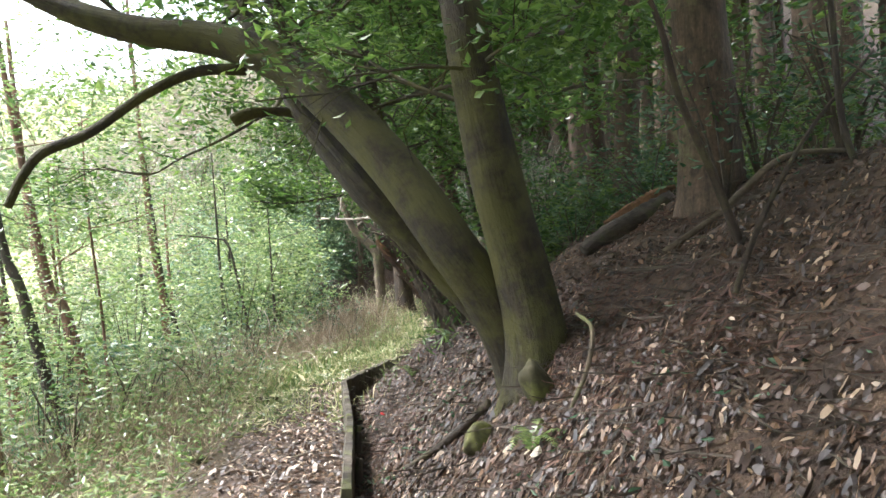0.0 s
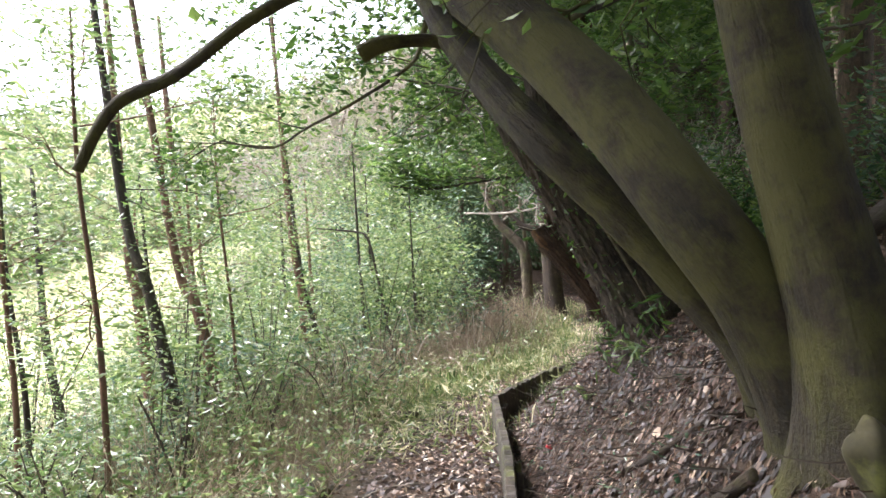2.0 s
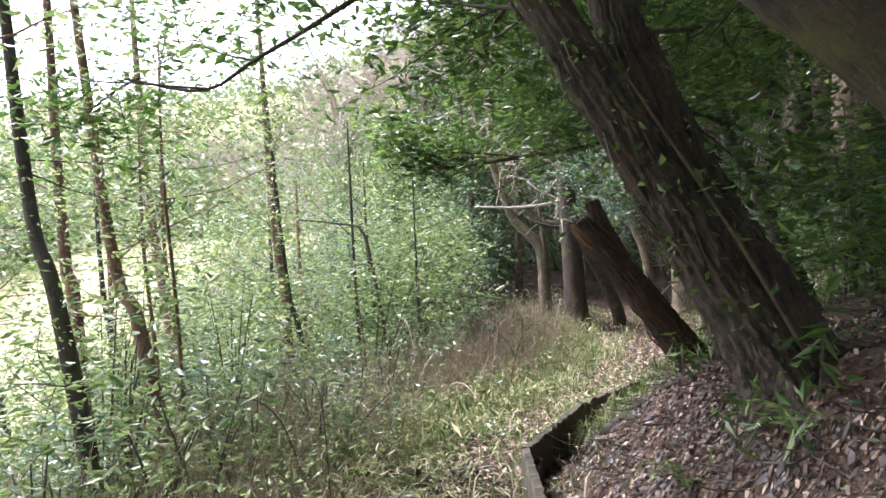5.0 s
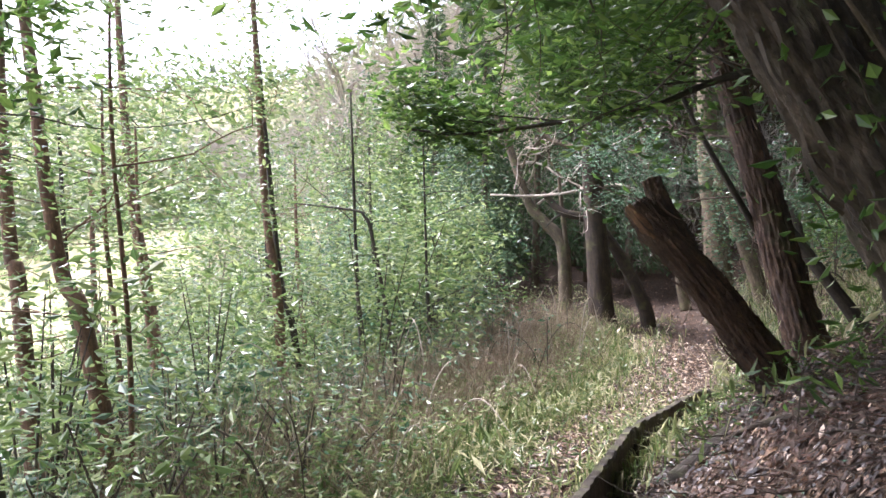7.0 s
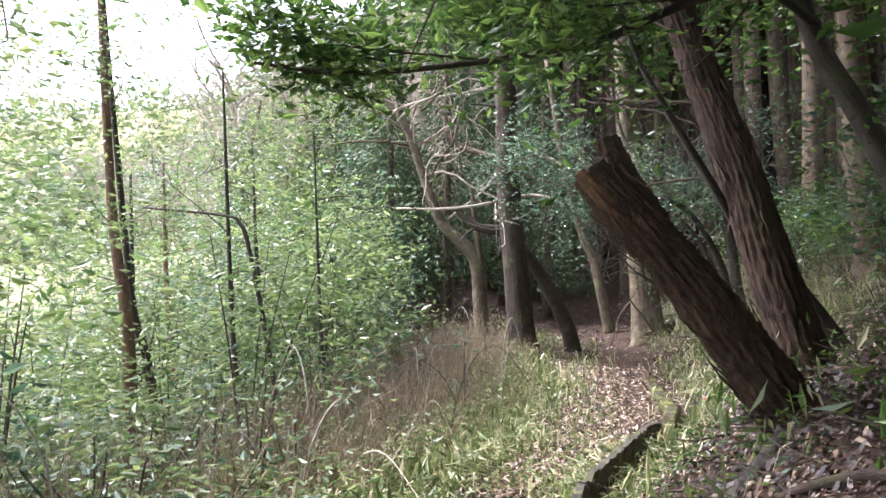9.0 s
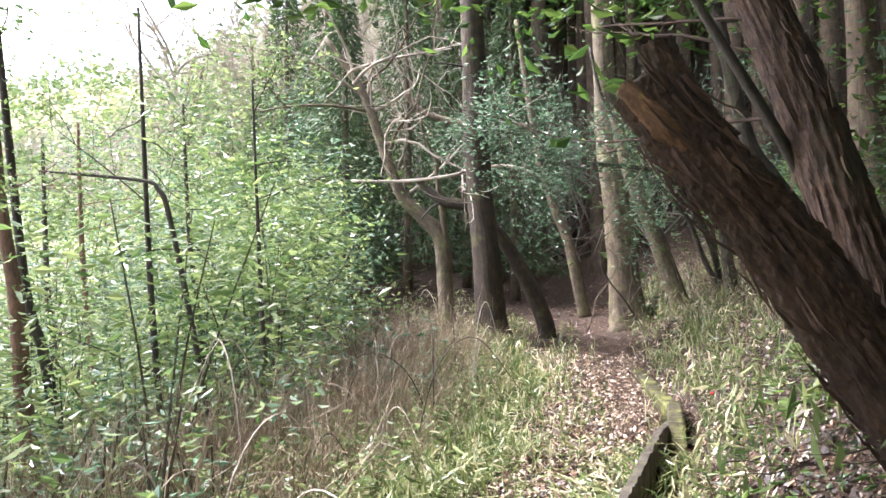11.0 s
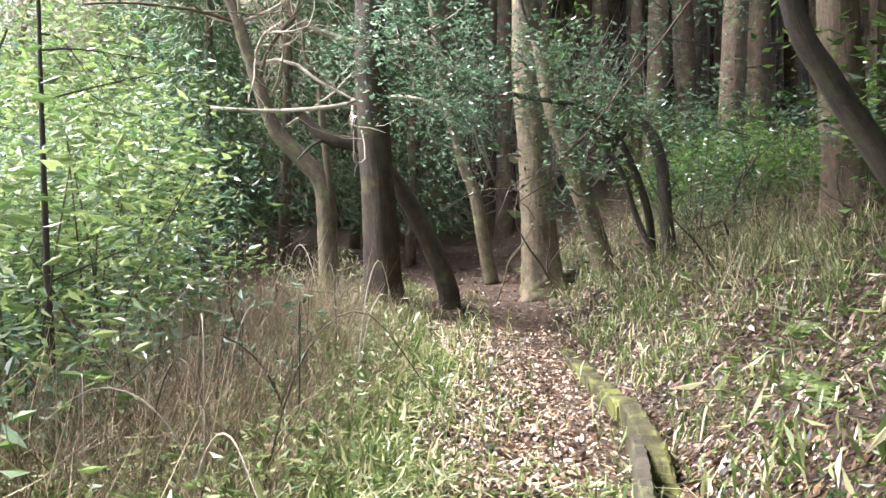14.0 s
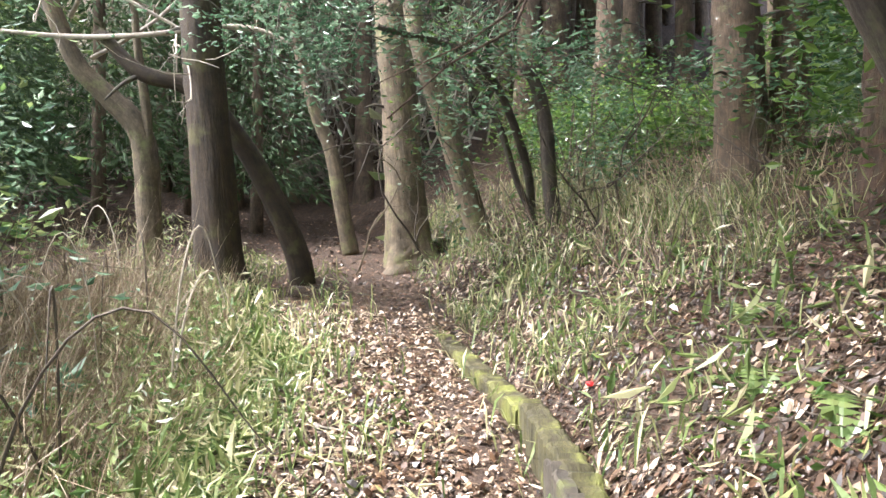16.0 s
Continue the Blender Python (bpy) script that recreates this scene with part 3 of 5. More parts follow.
# the rough-barked pair
greens, sprays = [], []
for start, way_, L, r in [((-1.3, 7.4, 2.95), (-0.6, 0.5, 0.3), 1.4, 0.03), ((-1.5, 7.45, 3.3), (-0.5, 0.8, 0.0), 1.7, 0.03), ((-1.25, 8.0, 3.2), (-0.6, 0.9, 0.05), 2.0, 0.03), ((-1.25, 8.0, 3.4), (-0.8, 0.4, 0.3), 1.8, 0.03),
                          ((-1.0, 7.6, 3.4), (0.1, 0.9, 0.1), 1.8, 0.03), ((-1.1, 7.6, 3.7), (-0.4, 0.8, 0.3), 2.0, 0.03), ((-1.6, 7.4, 3.6), (-0.7, 0.2, 0.5), 1.6, 0.03), ((-0.9, 7.6, 3.0), (0.5, 0.5, 0.2), 1.4, 0.025), ((-0.9, 7.7, 2.6), (0.4, 0.5, -0.1), 1.0, 0.015)]:
    a, b = leafy_limb(start, way_, L, r * 0.6, 2, 0.085, 14, rng, 0.17)
    sprays.append(a), greens.append(b)
rough_pair = tree("rough_barked_tree", "leaning twin-stemmed evergreen with deeply ridged grey-brown bark",
     [([(-0.2, 7.55, 0.9), (-0.35, 7.6, 1.25), (-0.72, 7.6, 1.9), (-1.15, 7.5, 2.65), (-1.56, 7.4, 3.39), (-2.1, 7.3, 4.6)], [0.2, 0.16, 0.14, 0.125, 0.11, 0.07], {"flare": 0.2, "seed": 5, "ridge": 0.15, "ridges": 18, "sides": 84, "rings": 130}),
      ([(-0.12, 7.75, 0.9), (-0.26, 7.75, 1.36), (-0.6, 7.78, 2.0), (-0.9, 7.8, 2.66), (-1.12, 7.85, 3.3), (-1.35, 7.95, 4.6)], [0.23, 0.19, 0.165, 0.145, 0.12, 0.08], {"flare": 0.2, "seed": 6, "ridge": 0.14, "ridges": 24, "sides": 100, "rings": 130})],
     BARK_ROUGH, sprays, joined(greens), LEAF_DARK)

# the broken leaning trunk
snag = thing("broken_leaning_trunk", "reddish brown shaggy broken tree trunk leaning over the trail", "dead tree")
smooth(part("trunk", tube([(-0.42, 11.2, 0.45), (-0.58, 11.1, 0.82), (-0.92, 11.0, 1.29), (-1.24, 10.92, 1.72), (-1.5, 10.88, 2.02), (-1.68, 10.87, 2.24)], [0.2, 0.155, 0.14, 0.135, 0.13, 0.1], 140, 80, 0.12, 0.13, 18, 0.18, 7), BARK_RED, snag))
smooth(part("upper_stem", tube([(-1.3, 10.98, 1.85), (-1.48, 11.05, 2.2), (-1.58, 11.1, 2.46)], [0.1, 0.085, 0.07], 40, 36, 0.12, 0.2, 10, seed=3), BARK_RED, snag, "upright broken stem with shaggy bark"))
smooth(part("torn_wood", tube([(-1.42, 10.8, 1.86), (-1.6, 10.78, 2.06), (-1.74, 10.79, 2.22)], [0.02, 0.045, 0.03], 30, 14, 0.2, 0.25, 7, seed=5), ROTTEN, snag, "torn orange heartwood"))

# red-brown upright tree behind it
greens, sprays = [], []
for k in range(12):
    z = 2.4 + 0.28 * k
    a, b = leafy_limb((-0.5 - 0.12 * k, 12.2, z), (rng.uniform(-1, 0.6), rng.uniform(-0.7, 0.8), 0.15), rng.uniform(1.1, 2.0), 0.012, 2, 0.08, 10, rng, 0.16)
    sprays.append(a), greens.append(b)
red_tree = tree("red_barked_tree", "upright evergreen with peeling red-brown bark on the bank",
     [([(-0.15, 12.0, 0.75), (-0.25, 12.0, 1.0), (-0.43, 12.05, 1.71), (-0.62, 12.2, 2.55), (-0.84, 12.4, 3.4), (-1.1, 12.6, 4.6), (-1.3, 12.8, 6.5)], [0.22, 0.17, 0.15, 0.13, 0.12, 0.09], {"flare": 0.22, "seed": 8, "ridge": 0.12, "ridges": 20, "sides": 72, "rings": 110})],
     BARK_RED, sprays, joined(greens), LEAF_DARK)
# low overhanging spray above the trail
greens, sprays = [], []
for a, b, L in [((-1.07, 10.9, 3.21), (-1.0, 0.0, -0.1), 1.5), ((-1.6, 10.9, 3.02), (-1.0, 0.1, 0.1), 1.3), ((-2.3, 10.9, 2.95), (-1, -0.2, 0.05), 1.2), ((-1.2, 10.9, 3.3), (-0.9, -0.3, 0.4), 1.6), ((-2.0, 10.9, 3.1), (-0.8, 0.2, 0.5), 1.4), ((-2.8, 10.7, 2.9), (-1, -0.3, 0.1), 0.9), ((-0.9, 11.0, 3.3), (-0.5, 0.4, 0.5), 1.6)]:
    g, h = leafy_limb(a, b, L * 0.72, 0.009, 2, 0.08, 15, rng, 0.13, up=0.12)
    sprays.append(g), greens.append(h)
main = tube([(-0.2, 11.65, 3.3), (-0.6, 11.2, 3.35), (-1.07, 10.9, 3.21), (-1.61, 10.9, 3.02), (-2.31, 10.9, 2.94), (-3.02, 10.6, 2.82), (-3.52, 10.4, 2.85)], [0.035, 0.028, 0.02, 0.01], 40, 8, 0.1)
tree("evergreen_tree", "glossy evergreen with low branches hanging over the trail", [([(0.62, 11.6, 1.2), (0.25, 11.6, 2.1), (0.05, 11.65, 2.65), (-0.25, 11.7, 3.4), (-0.5, 11.7, 5.0)], [0.09, 0.08, 0.07, 0.04], {"seed": 12})], BARK_DARK, [main] + sprays, joined(greens), LEAF_DARK)


# unseen leaf roofs added overhead to keep sun and sky off the bank
shade_crown(lean_a, (0.9, 4.6, 6.0), (4.2, 4.4, 2.2), 12000, 0.13, LEAF_DARK, 71)
shade_crown(rough_pair, (0.4, 8.3, 5.8), (3.8, 4.2, 2.4), 11000, 0.13, LEAF_DARK, 72)
shade_crown(red_tree, (0.3, 12.8, 6.2), (3.6, 4.0, 2.6), 10000, 0.13, LEAF_DARK, 73)
shade_crown(lean_a, (-1.9, 3.6, 6.9), (3.2, 6.0, 1.8), 12000, 0.15, LEAF_DARK, 74)
shade_crown(lean_a, (0.6, 0.0, 6.6), (5.0, 4.5, 1.8), 11000, 0.15, LEAF_DARK, 75)
shade_crown(rough_pair, (-1.6, 8.2, 7.8), (3.0, 4.2, 1.6), 9000, 0.15, LEAF_DARK, 76)
shade_crown(red_tree, (-0.4, 13.2, 7.6), (2.6, 4.6, 1.6), 8000, 0.16, LEAF_DARK, 77)
shade_crown(red_tree, (-2.4, 11.4, 8.0), (2.4, 4.2, 1.5), 8000, 0.17, LEAF_DARK, 78)
shade_crown(red_tree, (-2.0, 15.6, 8.2), (2.6, 4.4, 1.6), 9000, 0.17, LEAF_DARK, 79)
shade_crown(red_tree, (1.6, 15.4, 7.4), (3.6, 4.8, 1.6), 9000, 0.17, LEAF_DARK, 80)
# ---- trees at the bend of the trail ----
def simple_tree(name, label, pts, radii, bark, sprays_at=(), leaf=0.07, mat=LEAF_DARK, each=5, length=1.2, seed=1, group="", **opts):
    g = np.random.default_rng(seed + 300)
    a_, b_ = [], []
    for s in sprays_at:
        p, q = leafy_limb(s, (g.normal(0, 0.7), g.normal(0, 0.7), 0.2), length * g.uniform(0.7, 1.3), 0.009, 2, leaf, each, g, 0.2, forks=3)
        a_.append(p), b_.append(q)
    return tree(name, label, [(pts, radii, {"seed": seed, "rings": 50, "sides": 20, **opts})], bark, a_, joined(b_) if b_ else None, mat, group)


simple_tree("tall_tree", "tall straight brown tree with a flared buttressed foot", [(-2.72, 20, 0.3), (-2.82, 20, 0.75), (-2.95, 20, 2.4), (-3.05, 20, 3.8), (-3.1, 20, 6), (-3.2, 20, 12)], [0.36, 0.25, 0.22, 0.21, 0.2, 0.12], BARK_BROWN, seed=31, flare=0.35, ridge=0.07, ridges=15)
tall = bpy.data.objects["tall_tree"]
for z, a, L in [(3.4, 2.6, 0.5), (4.3, 0.4, 0.7), (5.2, 3.6, 0.8), (2.7, 0.9, 0.3)]:
    smooth(part("dead_limb", tube([(-3.0, 20, z), (-3.0 + 0.6 * L * math.cos(a), 20 + 0.4 * L * math.sin(a), z + 0.08), (-3.0 + L * math.cos(a), 20 + L * math.sin(a), z + 0.05)], [0.035, 0.02, 0.01], 10, 7, 0.1), BARK_DARK, tall))
simple_tree("forked_pale_tree", "crooked pale-barked bare tree forking over the shrubs", [(-3.72, 21, 0.5), (-3.75, 21, 1.6), (-3.83, 21, 2.4), (-4.2, 21, 2.85), (-4.56, 21, 3.25), (-4.92, 21, 4.2), (-5.28, 21, 5.2), (-6.0, 21, 6.3)], [0.16, 0.14, 0.13, 0.11, 0.1, 0.08, 0.05], BARK_PALE, seed=32, ridge=0.1, ridges=9)
q = np.random.default_rng(606)
pale_tree = bpy.data.objects["forked_pale_tree"]
for k in range(14):
    u = q.random()
    tubes, tips = [], []
    grow((-4.2 - 1.4 * u, 21 + q.normal(0, 0.1), 2.9 + 2.8 * u), (q.normal(0.3, 0.7), q.normal(-0.2, 0.5), q.normal(0.5, 0.4)), q.uniform(1.2, 2.4), 0.03, 2, tubes, tips, q, 0.5, 0.1, 3)
    smooth(part("bare_branch", joined(tubes), PALE_TWIG if k % 3 else BARK_PALE, pale_tree))
fork = thing("forked_pale_tree", "bare pale side stem rising beside a forked tree", "tree")
smooth(part("trunk", tube([(-3.75, 20.95, 2.0), (-3.75, 20.95, 2.6), (-3.85, 20.95, 3.4), (-3.9, 20.95, 4.0)], [0.06, 0.055, 0.04], 20, 10, 0.1), BARK_PALE, fork))
smooth(part("branch", tube([(-3.9, 20.95, 3.9), (-4.1, 20.9, 4.3), (-4.15, 20.9, 4.7)], [0.035, 0.02], 10, 8, 0.1), BARK_PALE, fork))
simple_tree("leaning_dark_tree", "dark leaning trunk arching behind the tall tree", [(-1.9, 20.5, 0.4), (-2.01, 20.5, 1.04), (-2.48, 20.5, 2.05), (-3.0, 20.5, 2.75), (-3.3, 20.5, 2.95), (-3.75, 20.5, 3.06), (-4.2, 20.6, 3.5)], [0.17, 0.14, 0.12, 0.11, 0.09, 0.06], BARK_BROWN, seed=33)
simple_tree("thin_leaning_tree", "thin pale leaning stem in the wood", [(-1.15, 22.5, 0.9), (-1.25, 22.5, 1.4), (-1.44, 22.5, 2.4), (-1.73, 22.5, 3.15), (-2.07, 22.5, 4.6), (-2.4, 22.5, 7)], [0.14, 0.11, 0.1, 0.08, 0.05], BARK_PALE, seed=34)
simple_tree("pale_cedar", "thick cedar with pale flaking stringy bark", [(-0.4, 21.5, 0.7), (-0.46, 21.5, 1.2), (-0.56, 21.5, 2.6), (-0.7, 21.5, 4.15), (-0.76, 21.5, 5.2), (-0.9, 21.5, 12)], [0.36, 0.3, 0.26, 0.24, 0.2, 0.1], BARK_PALE, seed=35, flare=0.25, ridge=0.08, ridges=21)
simple_tree("leaning_pale_tree", "pale leaning trunk crossing in front of a cedar", [(0.4, 20.4, 0.7), (0.26, 20.5, 1.29), (-0.03, 20.5, 2.24), (-0.45, 20.5, 3.43), (-0.7, 20.5, 4.5)], [0.2, 0.16, 0.15, 0.13, 0.11], BARK_PALE, [(-0.2, 20.3, 2.9), (-0.4, 20.2, 3.4), (-0.5, 20.2, 3.9), (-0.1, 20.2, 3.1)], seed=36)
simple_tree("crooked_dead_stem", "short dark dead stem with a bent top", [(0.95, 19.5, 1.1), (0.84, 19.5, 1.81), (0.78, 19.5, 2.5), (0.66, 19.5, 2.95), (0.5, 19.5, 3.15)], [0.1, 0.085, 0.08, 0.05], BARK_DARK, seed=37)
simple_tree("bank_tree", "brown shaded cedar trunk on the bank", [(2.6, 18.5, 1.3), (2.62, 18.5, 2.11), (2.54, 18.5, 3.3), (2.49, 18.5, 4.3), (2.4, 18.5, 9)], [0.36, 0.28, 0.25, 0.22, 0.12], BARK_CEDAR, seed=38, flare=0.25, ridge=0.08, ridges=17)
simple_tree("leaning_bank_tree", "slim dark trunk leaning out from the bank", [(0.75, 14.1, 0.9), (0.5, 14.05, 1.3), (0.24, 14, 1.67), (0.03, 14, 1.98), (-0.21, 14, 2.33), (-0.4, 14, 2.7), (-0.6, 14, 3.8)], [0.1, 0.075, 0.07, 0.06, 0.05], BARK_DARK, [(-0.55, 14, 3.7), (-0.55, 14, 3.6), (-0.5, 14.2, 3.5)], length=0.6, seed=39)
simple_tree("bank_tree", "thick dark reddish cedar trunk high on the bank", [(2.2, 16.1, 1.2), (2.22, 16.1, 2.0), (2.18, 16.1, 3.6), (2.1, 16.1, 9)], [0.32, 0.26, 0.22, 0.12], BARK_RED, seed=44, flare=0.25, ridge=0.09, ridges=17)
for owner, x, y in (("pale_cedar", -0.65, 21.5), ("bank_tree", 2.55, 18.5)):
    for z, a, L in [(2.9, 3.6, 0.5), (3.5, 5.2, 0.7), (4.3, 4.2, 0.6)]:
        smooth(part("dead_limb", tube([(x, y, z), (x + 0.6 * L * math.cos(a), y + 0.6 * L * math.sin(a), z + 0.06), (x + L * math.cos(a), y + L * math.sin(a), z)], [0.025, 0.016, 0.008], 10, 6, 0.1), BARK_DARK, bpy.data.objects[owner]))
dark_arch = bpy.data.objects["leaning_dark_tree"]
for x, z, dx, dz in [(-2.5, 2.08, -0.5, 0.7), (-3.05, 2.78, 0.15, 0.8), (-3.7, 3.05, -0.4, -0.35)]:
    smooth(part("dead_limb", tube([(x, 20.5, z), (x + 0.55 * dx, 20.42, z + 0.45 * dz), (x + dx, 20.4, z + dz)], [0.035, 0.024, 0.01], 10, 7, 0.12), BARK_DARK, dark_arch))
pole = thing("dead_branch", "bare curved dead branch spanning between trees", "branch")
smooth(part("branch", tube([(-5.44, 20.8, 3.5), (-4.49, 20.6, 3.43), (-3.7, 20.4, 3.45), (-2.85, 20.4, 3.6), (-2.4, 20.3, 3.56), (-2.04, 20.2, 3.4)], [0.025, 0.03, 0.035, 0.025], 40, 8, 0.1), PALE_TWIG, pole))
arm = thing("dead_branch", "thick mossy bent branch over the trail", "branch")
smooth(part("branch", tube([(-4.4, 20.8, 5.1), (-4.08, 20.8, 4.73), (-3.28, 20.6, 4.42), (-2.5, 20.4, 4.36), (-2.12, 20.2, 4.15), (-1.93, 20.0, 3.8)], [0.06, 0.06, 0.055, 0.04], 40, 10, 0.1), BARK_PALE, arm))

# light evergreen spray hanging at the bend
greens, sprays = [], []
for k in range(30):
    s = (rng.uniform(-2.6, 1.6), rng.uniform(18.2, 20.2), rng.uniform(2.6, 4.3))
    g, h = leafy_limb(s, (rng.normal(-0.3, 0.6), rng.normal(-0.2, 0.4), rng.normal(0, 0.25)), rng.uniform(0.7, 1.3), 0.008, 2, 0.075, 6, rng, 0.13, forks=3)
    sprays.append(g), greens.append(h)
tree("overhanging_shrub", "evergreen shrub with light glossy leaves hanging at the bend", [([(0.9, 20.2, 1.2), (0.7, 20, 2.2), (0.0, 19.6, 3.2), (-1.2, 19.2, 3.4)], [0.06, 0.05, 0.03], {"sides": 10, "rings": 30})], BARK_DARK, sprays, joined(greens), LEAF_BLUE_SHEEN)


# ---- slim trees on the valley side ----
def slim(label, pts, r, bark, seed, crowns=6, leaf=0.075, top=8.0, mat=LEAF_LIGHT):
    g = np.random.default_rng(seed + 60)
    p = [np.array(q, float) for q in pts]
    p.sort(key=lambda q: q[2])
    d = (p[-1] - p[0]) / (p[-1][2] - p[0][2])
    foot = p[0] + d * (ground(p[0][0], p[0][1]) - 0.1 - p[0][2])
    end = p[-1] + d * 0.6 * (top - p[-1][2]) + np.array([0, 0, 0.4 * (top - p[-1][2])])
    at = [p[-1] + (end - p[-1]) * g.uniform(-0.15, 1.0) for _ in range(crowns)] + [p[0] + (p[-1] - p[0]) * g.uniform(0.3, 1) for _ in range(crowns // 2)]
    return simple_tree("slim_tree", label, [foot, *p[1:-1], p[-1], end], [r * 1.25, r, r * 0.85, r * 0.4], bark, at, leaf, mat, 7, 1.1, seed, "slim trees on the valley side", sides=12, rings=40, lumps=0.08)


slim("slim dark leaning stem on the valley side", [(-6.05, 8.3, 2.7), (-5.65, 8.3, 1.5), (-5.05, 8.3, -0.6)], 0.065, BARK_DARK, 1)
slim("slim reddish leaning trunk on the valley side", [(-6.45, 9.7, 2.2), (-6.05, 9.7, 1.25), (-5.5, 9.7, -0.6)], 0.07, BARK_SLIM, 2)
slim("reddish brown trunk behind other slim trees", [(-8.0, 10.6, 2.3), (-7.8, 10.6, 1.44), (-7.4, 10.6, -0.9)], 0.08, BARK_SLIM, 3)
slim("straight reddish trunk on the valley side", [(-10.9, 15.5, 3.4), (-10.4, 15.5, 1.2), (-10.0, 15.5, -1)], 0.11, BARK_SLIM, 4)
slim("slim brown trunk among shrubs on the slope", [(-7.36, 14.4, 3.0), (-7.09, 14.4, 1.43), (-6.97, 14.4, 0.36), (-6.75, 14.4, -0.98)], 0.075, BARK_SLIM, 5, 8)
slim("slim grey stem among shrubs on the slope", [(-7.24, 14.6, 2.1), (-6.9, 14.6, 0.76), (-6.57, 14.6, -0.9)], 0.05, BARK_DARK, 6, 6)
slim("very slim stem among shrubs on the slope", [(-6.07, 15.0, 1.92), (-5.96, 15.0, 0.63), (-5.81, 15.0, -0.7)], 0.035, BARK_DARK, 7, 5, top=4.5)
slim("very slim stem among dry stalks", [(-5.26, 16.0, 1.55), (-5.18, 16.0, 0.36), (-5.11, 16.0, -0.42)], 0.03, BARK_DARK, 8, 4, top=4)
hooked = thing("hooked_sapling", "thin sapling bent over sideways near its top", "sapling", "")
smooth(part("trunk", tube([(-5.1, 14.7, -0.6), (-5.25, 14.7, 0.27), (-5.52, 14.7, 1.55), (-5.7, 14.7, 2.3), (-5.8, 14.7, 2.5), (-6.0, 14.7, 2.6), (-7.1, 14.7, 2.73)], [0.03, 0.028, 0.025, 0.012], 40, 8), BARK_DARK, hooked))
for k, (x, y, lean, r) in enumerate([(-6.7, 7.6, 0.1, 0.03), (-7.6, 8.6, 0.16, 0.035), (-6.9, 11.2, 0.12, 0.03), (-8.6, 12.6, 0.2, 0.05), (-5.2, 9.4, 0.1, 0.02), (-9.0, 9.0, 0.2, 0.04), (-7.9, 13.0, 0.15, 0.04), (-12.0, 13.5, 0.2, 0.1), (-13.5, 18, 0.15, 0.1), (-9.5, 18.5, 0.1, 0.06), (-8.2, 17.5, 0.1, 0.05), (-6.6, 17.5, 0.1, 0.04), (-4.6, 6.6, 0.12, 0.025), (-6.0, 6.2, 0.15, 0.03)]):
    z = float(ground(x, y))
    slim("thin bare stem with sparse light leaves", [(x - lean * 3.2, y, z + 3.2), (x - lean * 1.4, y + 0.05, z + 1.6), (x, y, z)], r, BARK_DARK if k % 2 else BARK_SLIM, 20 + k, 3, top=z + 3.9 + r * 30)


# ---- shrubs ----
def shrub(x, y, height, wide, n, leaf, mat, label, g, stems=5, group="shrubs", lift=0.15, **kw):
    t = thing("shrub", label, "shrub", group)
    base = on_ground(x, y)
    for k in range(stems):
        o = g.normal(0, wide * 0.35, 2)
        part("stem", tube([base - [0, 0, 0.05], base + [o[0] * 0.4, o[1] * 0.4, height * 0.45], base + [o[0], o[1], height * g.uniform(0.75, 0.98)]], [0.014, 0.01, 0.005], 8, 5, capped=False), TWIG, t)
    clumps = g.normal(0, 1, (max(4, n // 26), 3)) * [wide * 0.42, wide * 0.42, height * 0.24] + base + [0, 0, height * 0.58]
    part("foliage", leaves(around(clumps, 26, min(0.16, wide * 0.2), g), leaf, rng=g, **kw), mat, t)
    return t


g = np.random.default_rng(5)
for k in range(48):
    y = g.uniform(8.5, 18.5)
    x = np.interp(y, TRAIL_Y, TRAIL_X) - g.uniform(2.8, 7.0)
    shrub(x, y, g.uniform(0.8, 1.9) + 1.6 * (k % 4 == 0), g.uniform(0.9, 1.5), 400 + 380 * (k % 4 == 0), 0.115, LEAF_BLUE_SHEEN if k % 2 else LEAF_LIGHT, "loose light green shrub on the valley slope", g, 4)
for k in range(80):
    y = g.uniform(17.5, 30)
    x = -5.3 - 0.25 * (y - 17) - 10 * g.random() ** 1.3
    shrub(x, y, g.uniform(2.0, 3.6) + 0.28 * max(0, y - 19), g.uniform(1.4, 2.4), 1350, 0.13, LEAF_BLUE_SHEEN if k % 3 == 0 else LEAF_LIGHT, "dense glossy evergreen shrub at the wood's edge", g, 3)
for k in range(42):
    y = g.uniform(8.5, 27)
    x = np.interp(y, EDGE_Y, EDGE_X) + g.uniform(2.6, 7.5)
    shrub(x, y, g.uniform(1.0, 2.6) * (0.6 if y < 13 else 1), g.uniform(0.8, 1.6), 700 if y < 13 else 1200, 0.1, LEAF_DARK if k % 3 else LEAF_BLUE_SHEEN, "dark evergreen undergrowth beneath cedars", g, 3)
for k in range(44):
    y = g.uniform(2, 15)
    x = np.interp(y, TRAIL_Y, TRAIL_X) - g.uniform(5.5, 13)
    shrub(x, y, g.uniform(1.0, 3.0), g.uniform(1.0, 1.8), 600, 0.09, LEAF_LIGHT, "sparse light shrub above the field", g, 4)

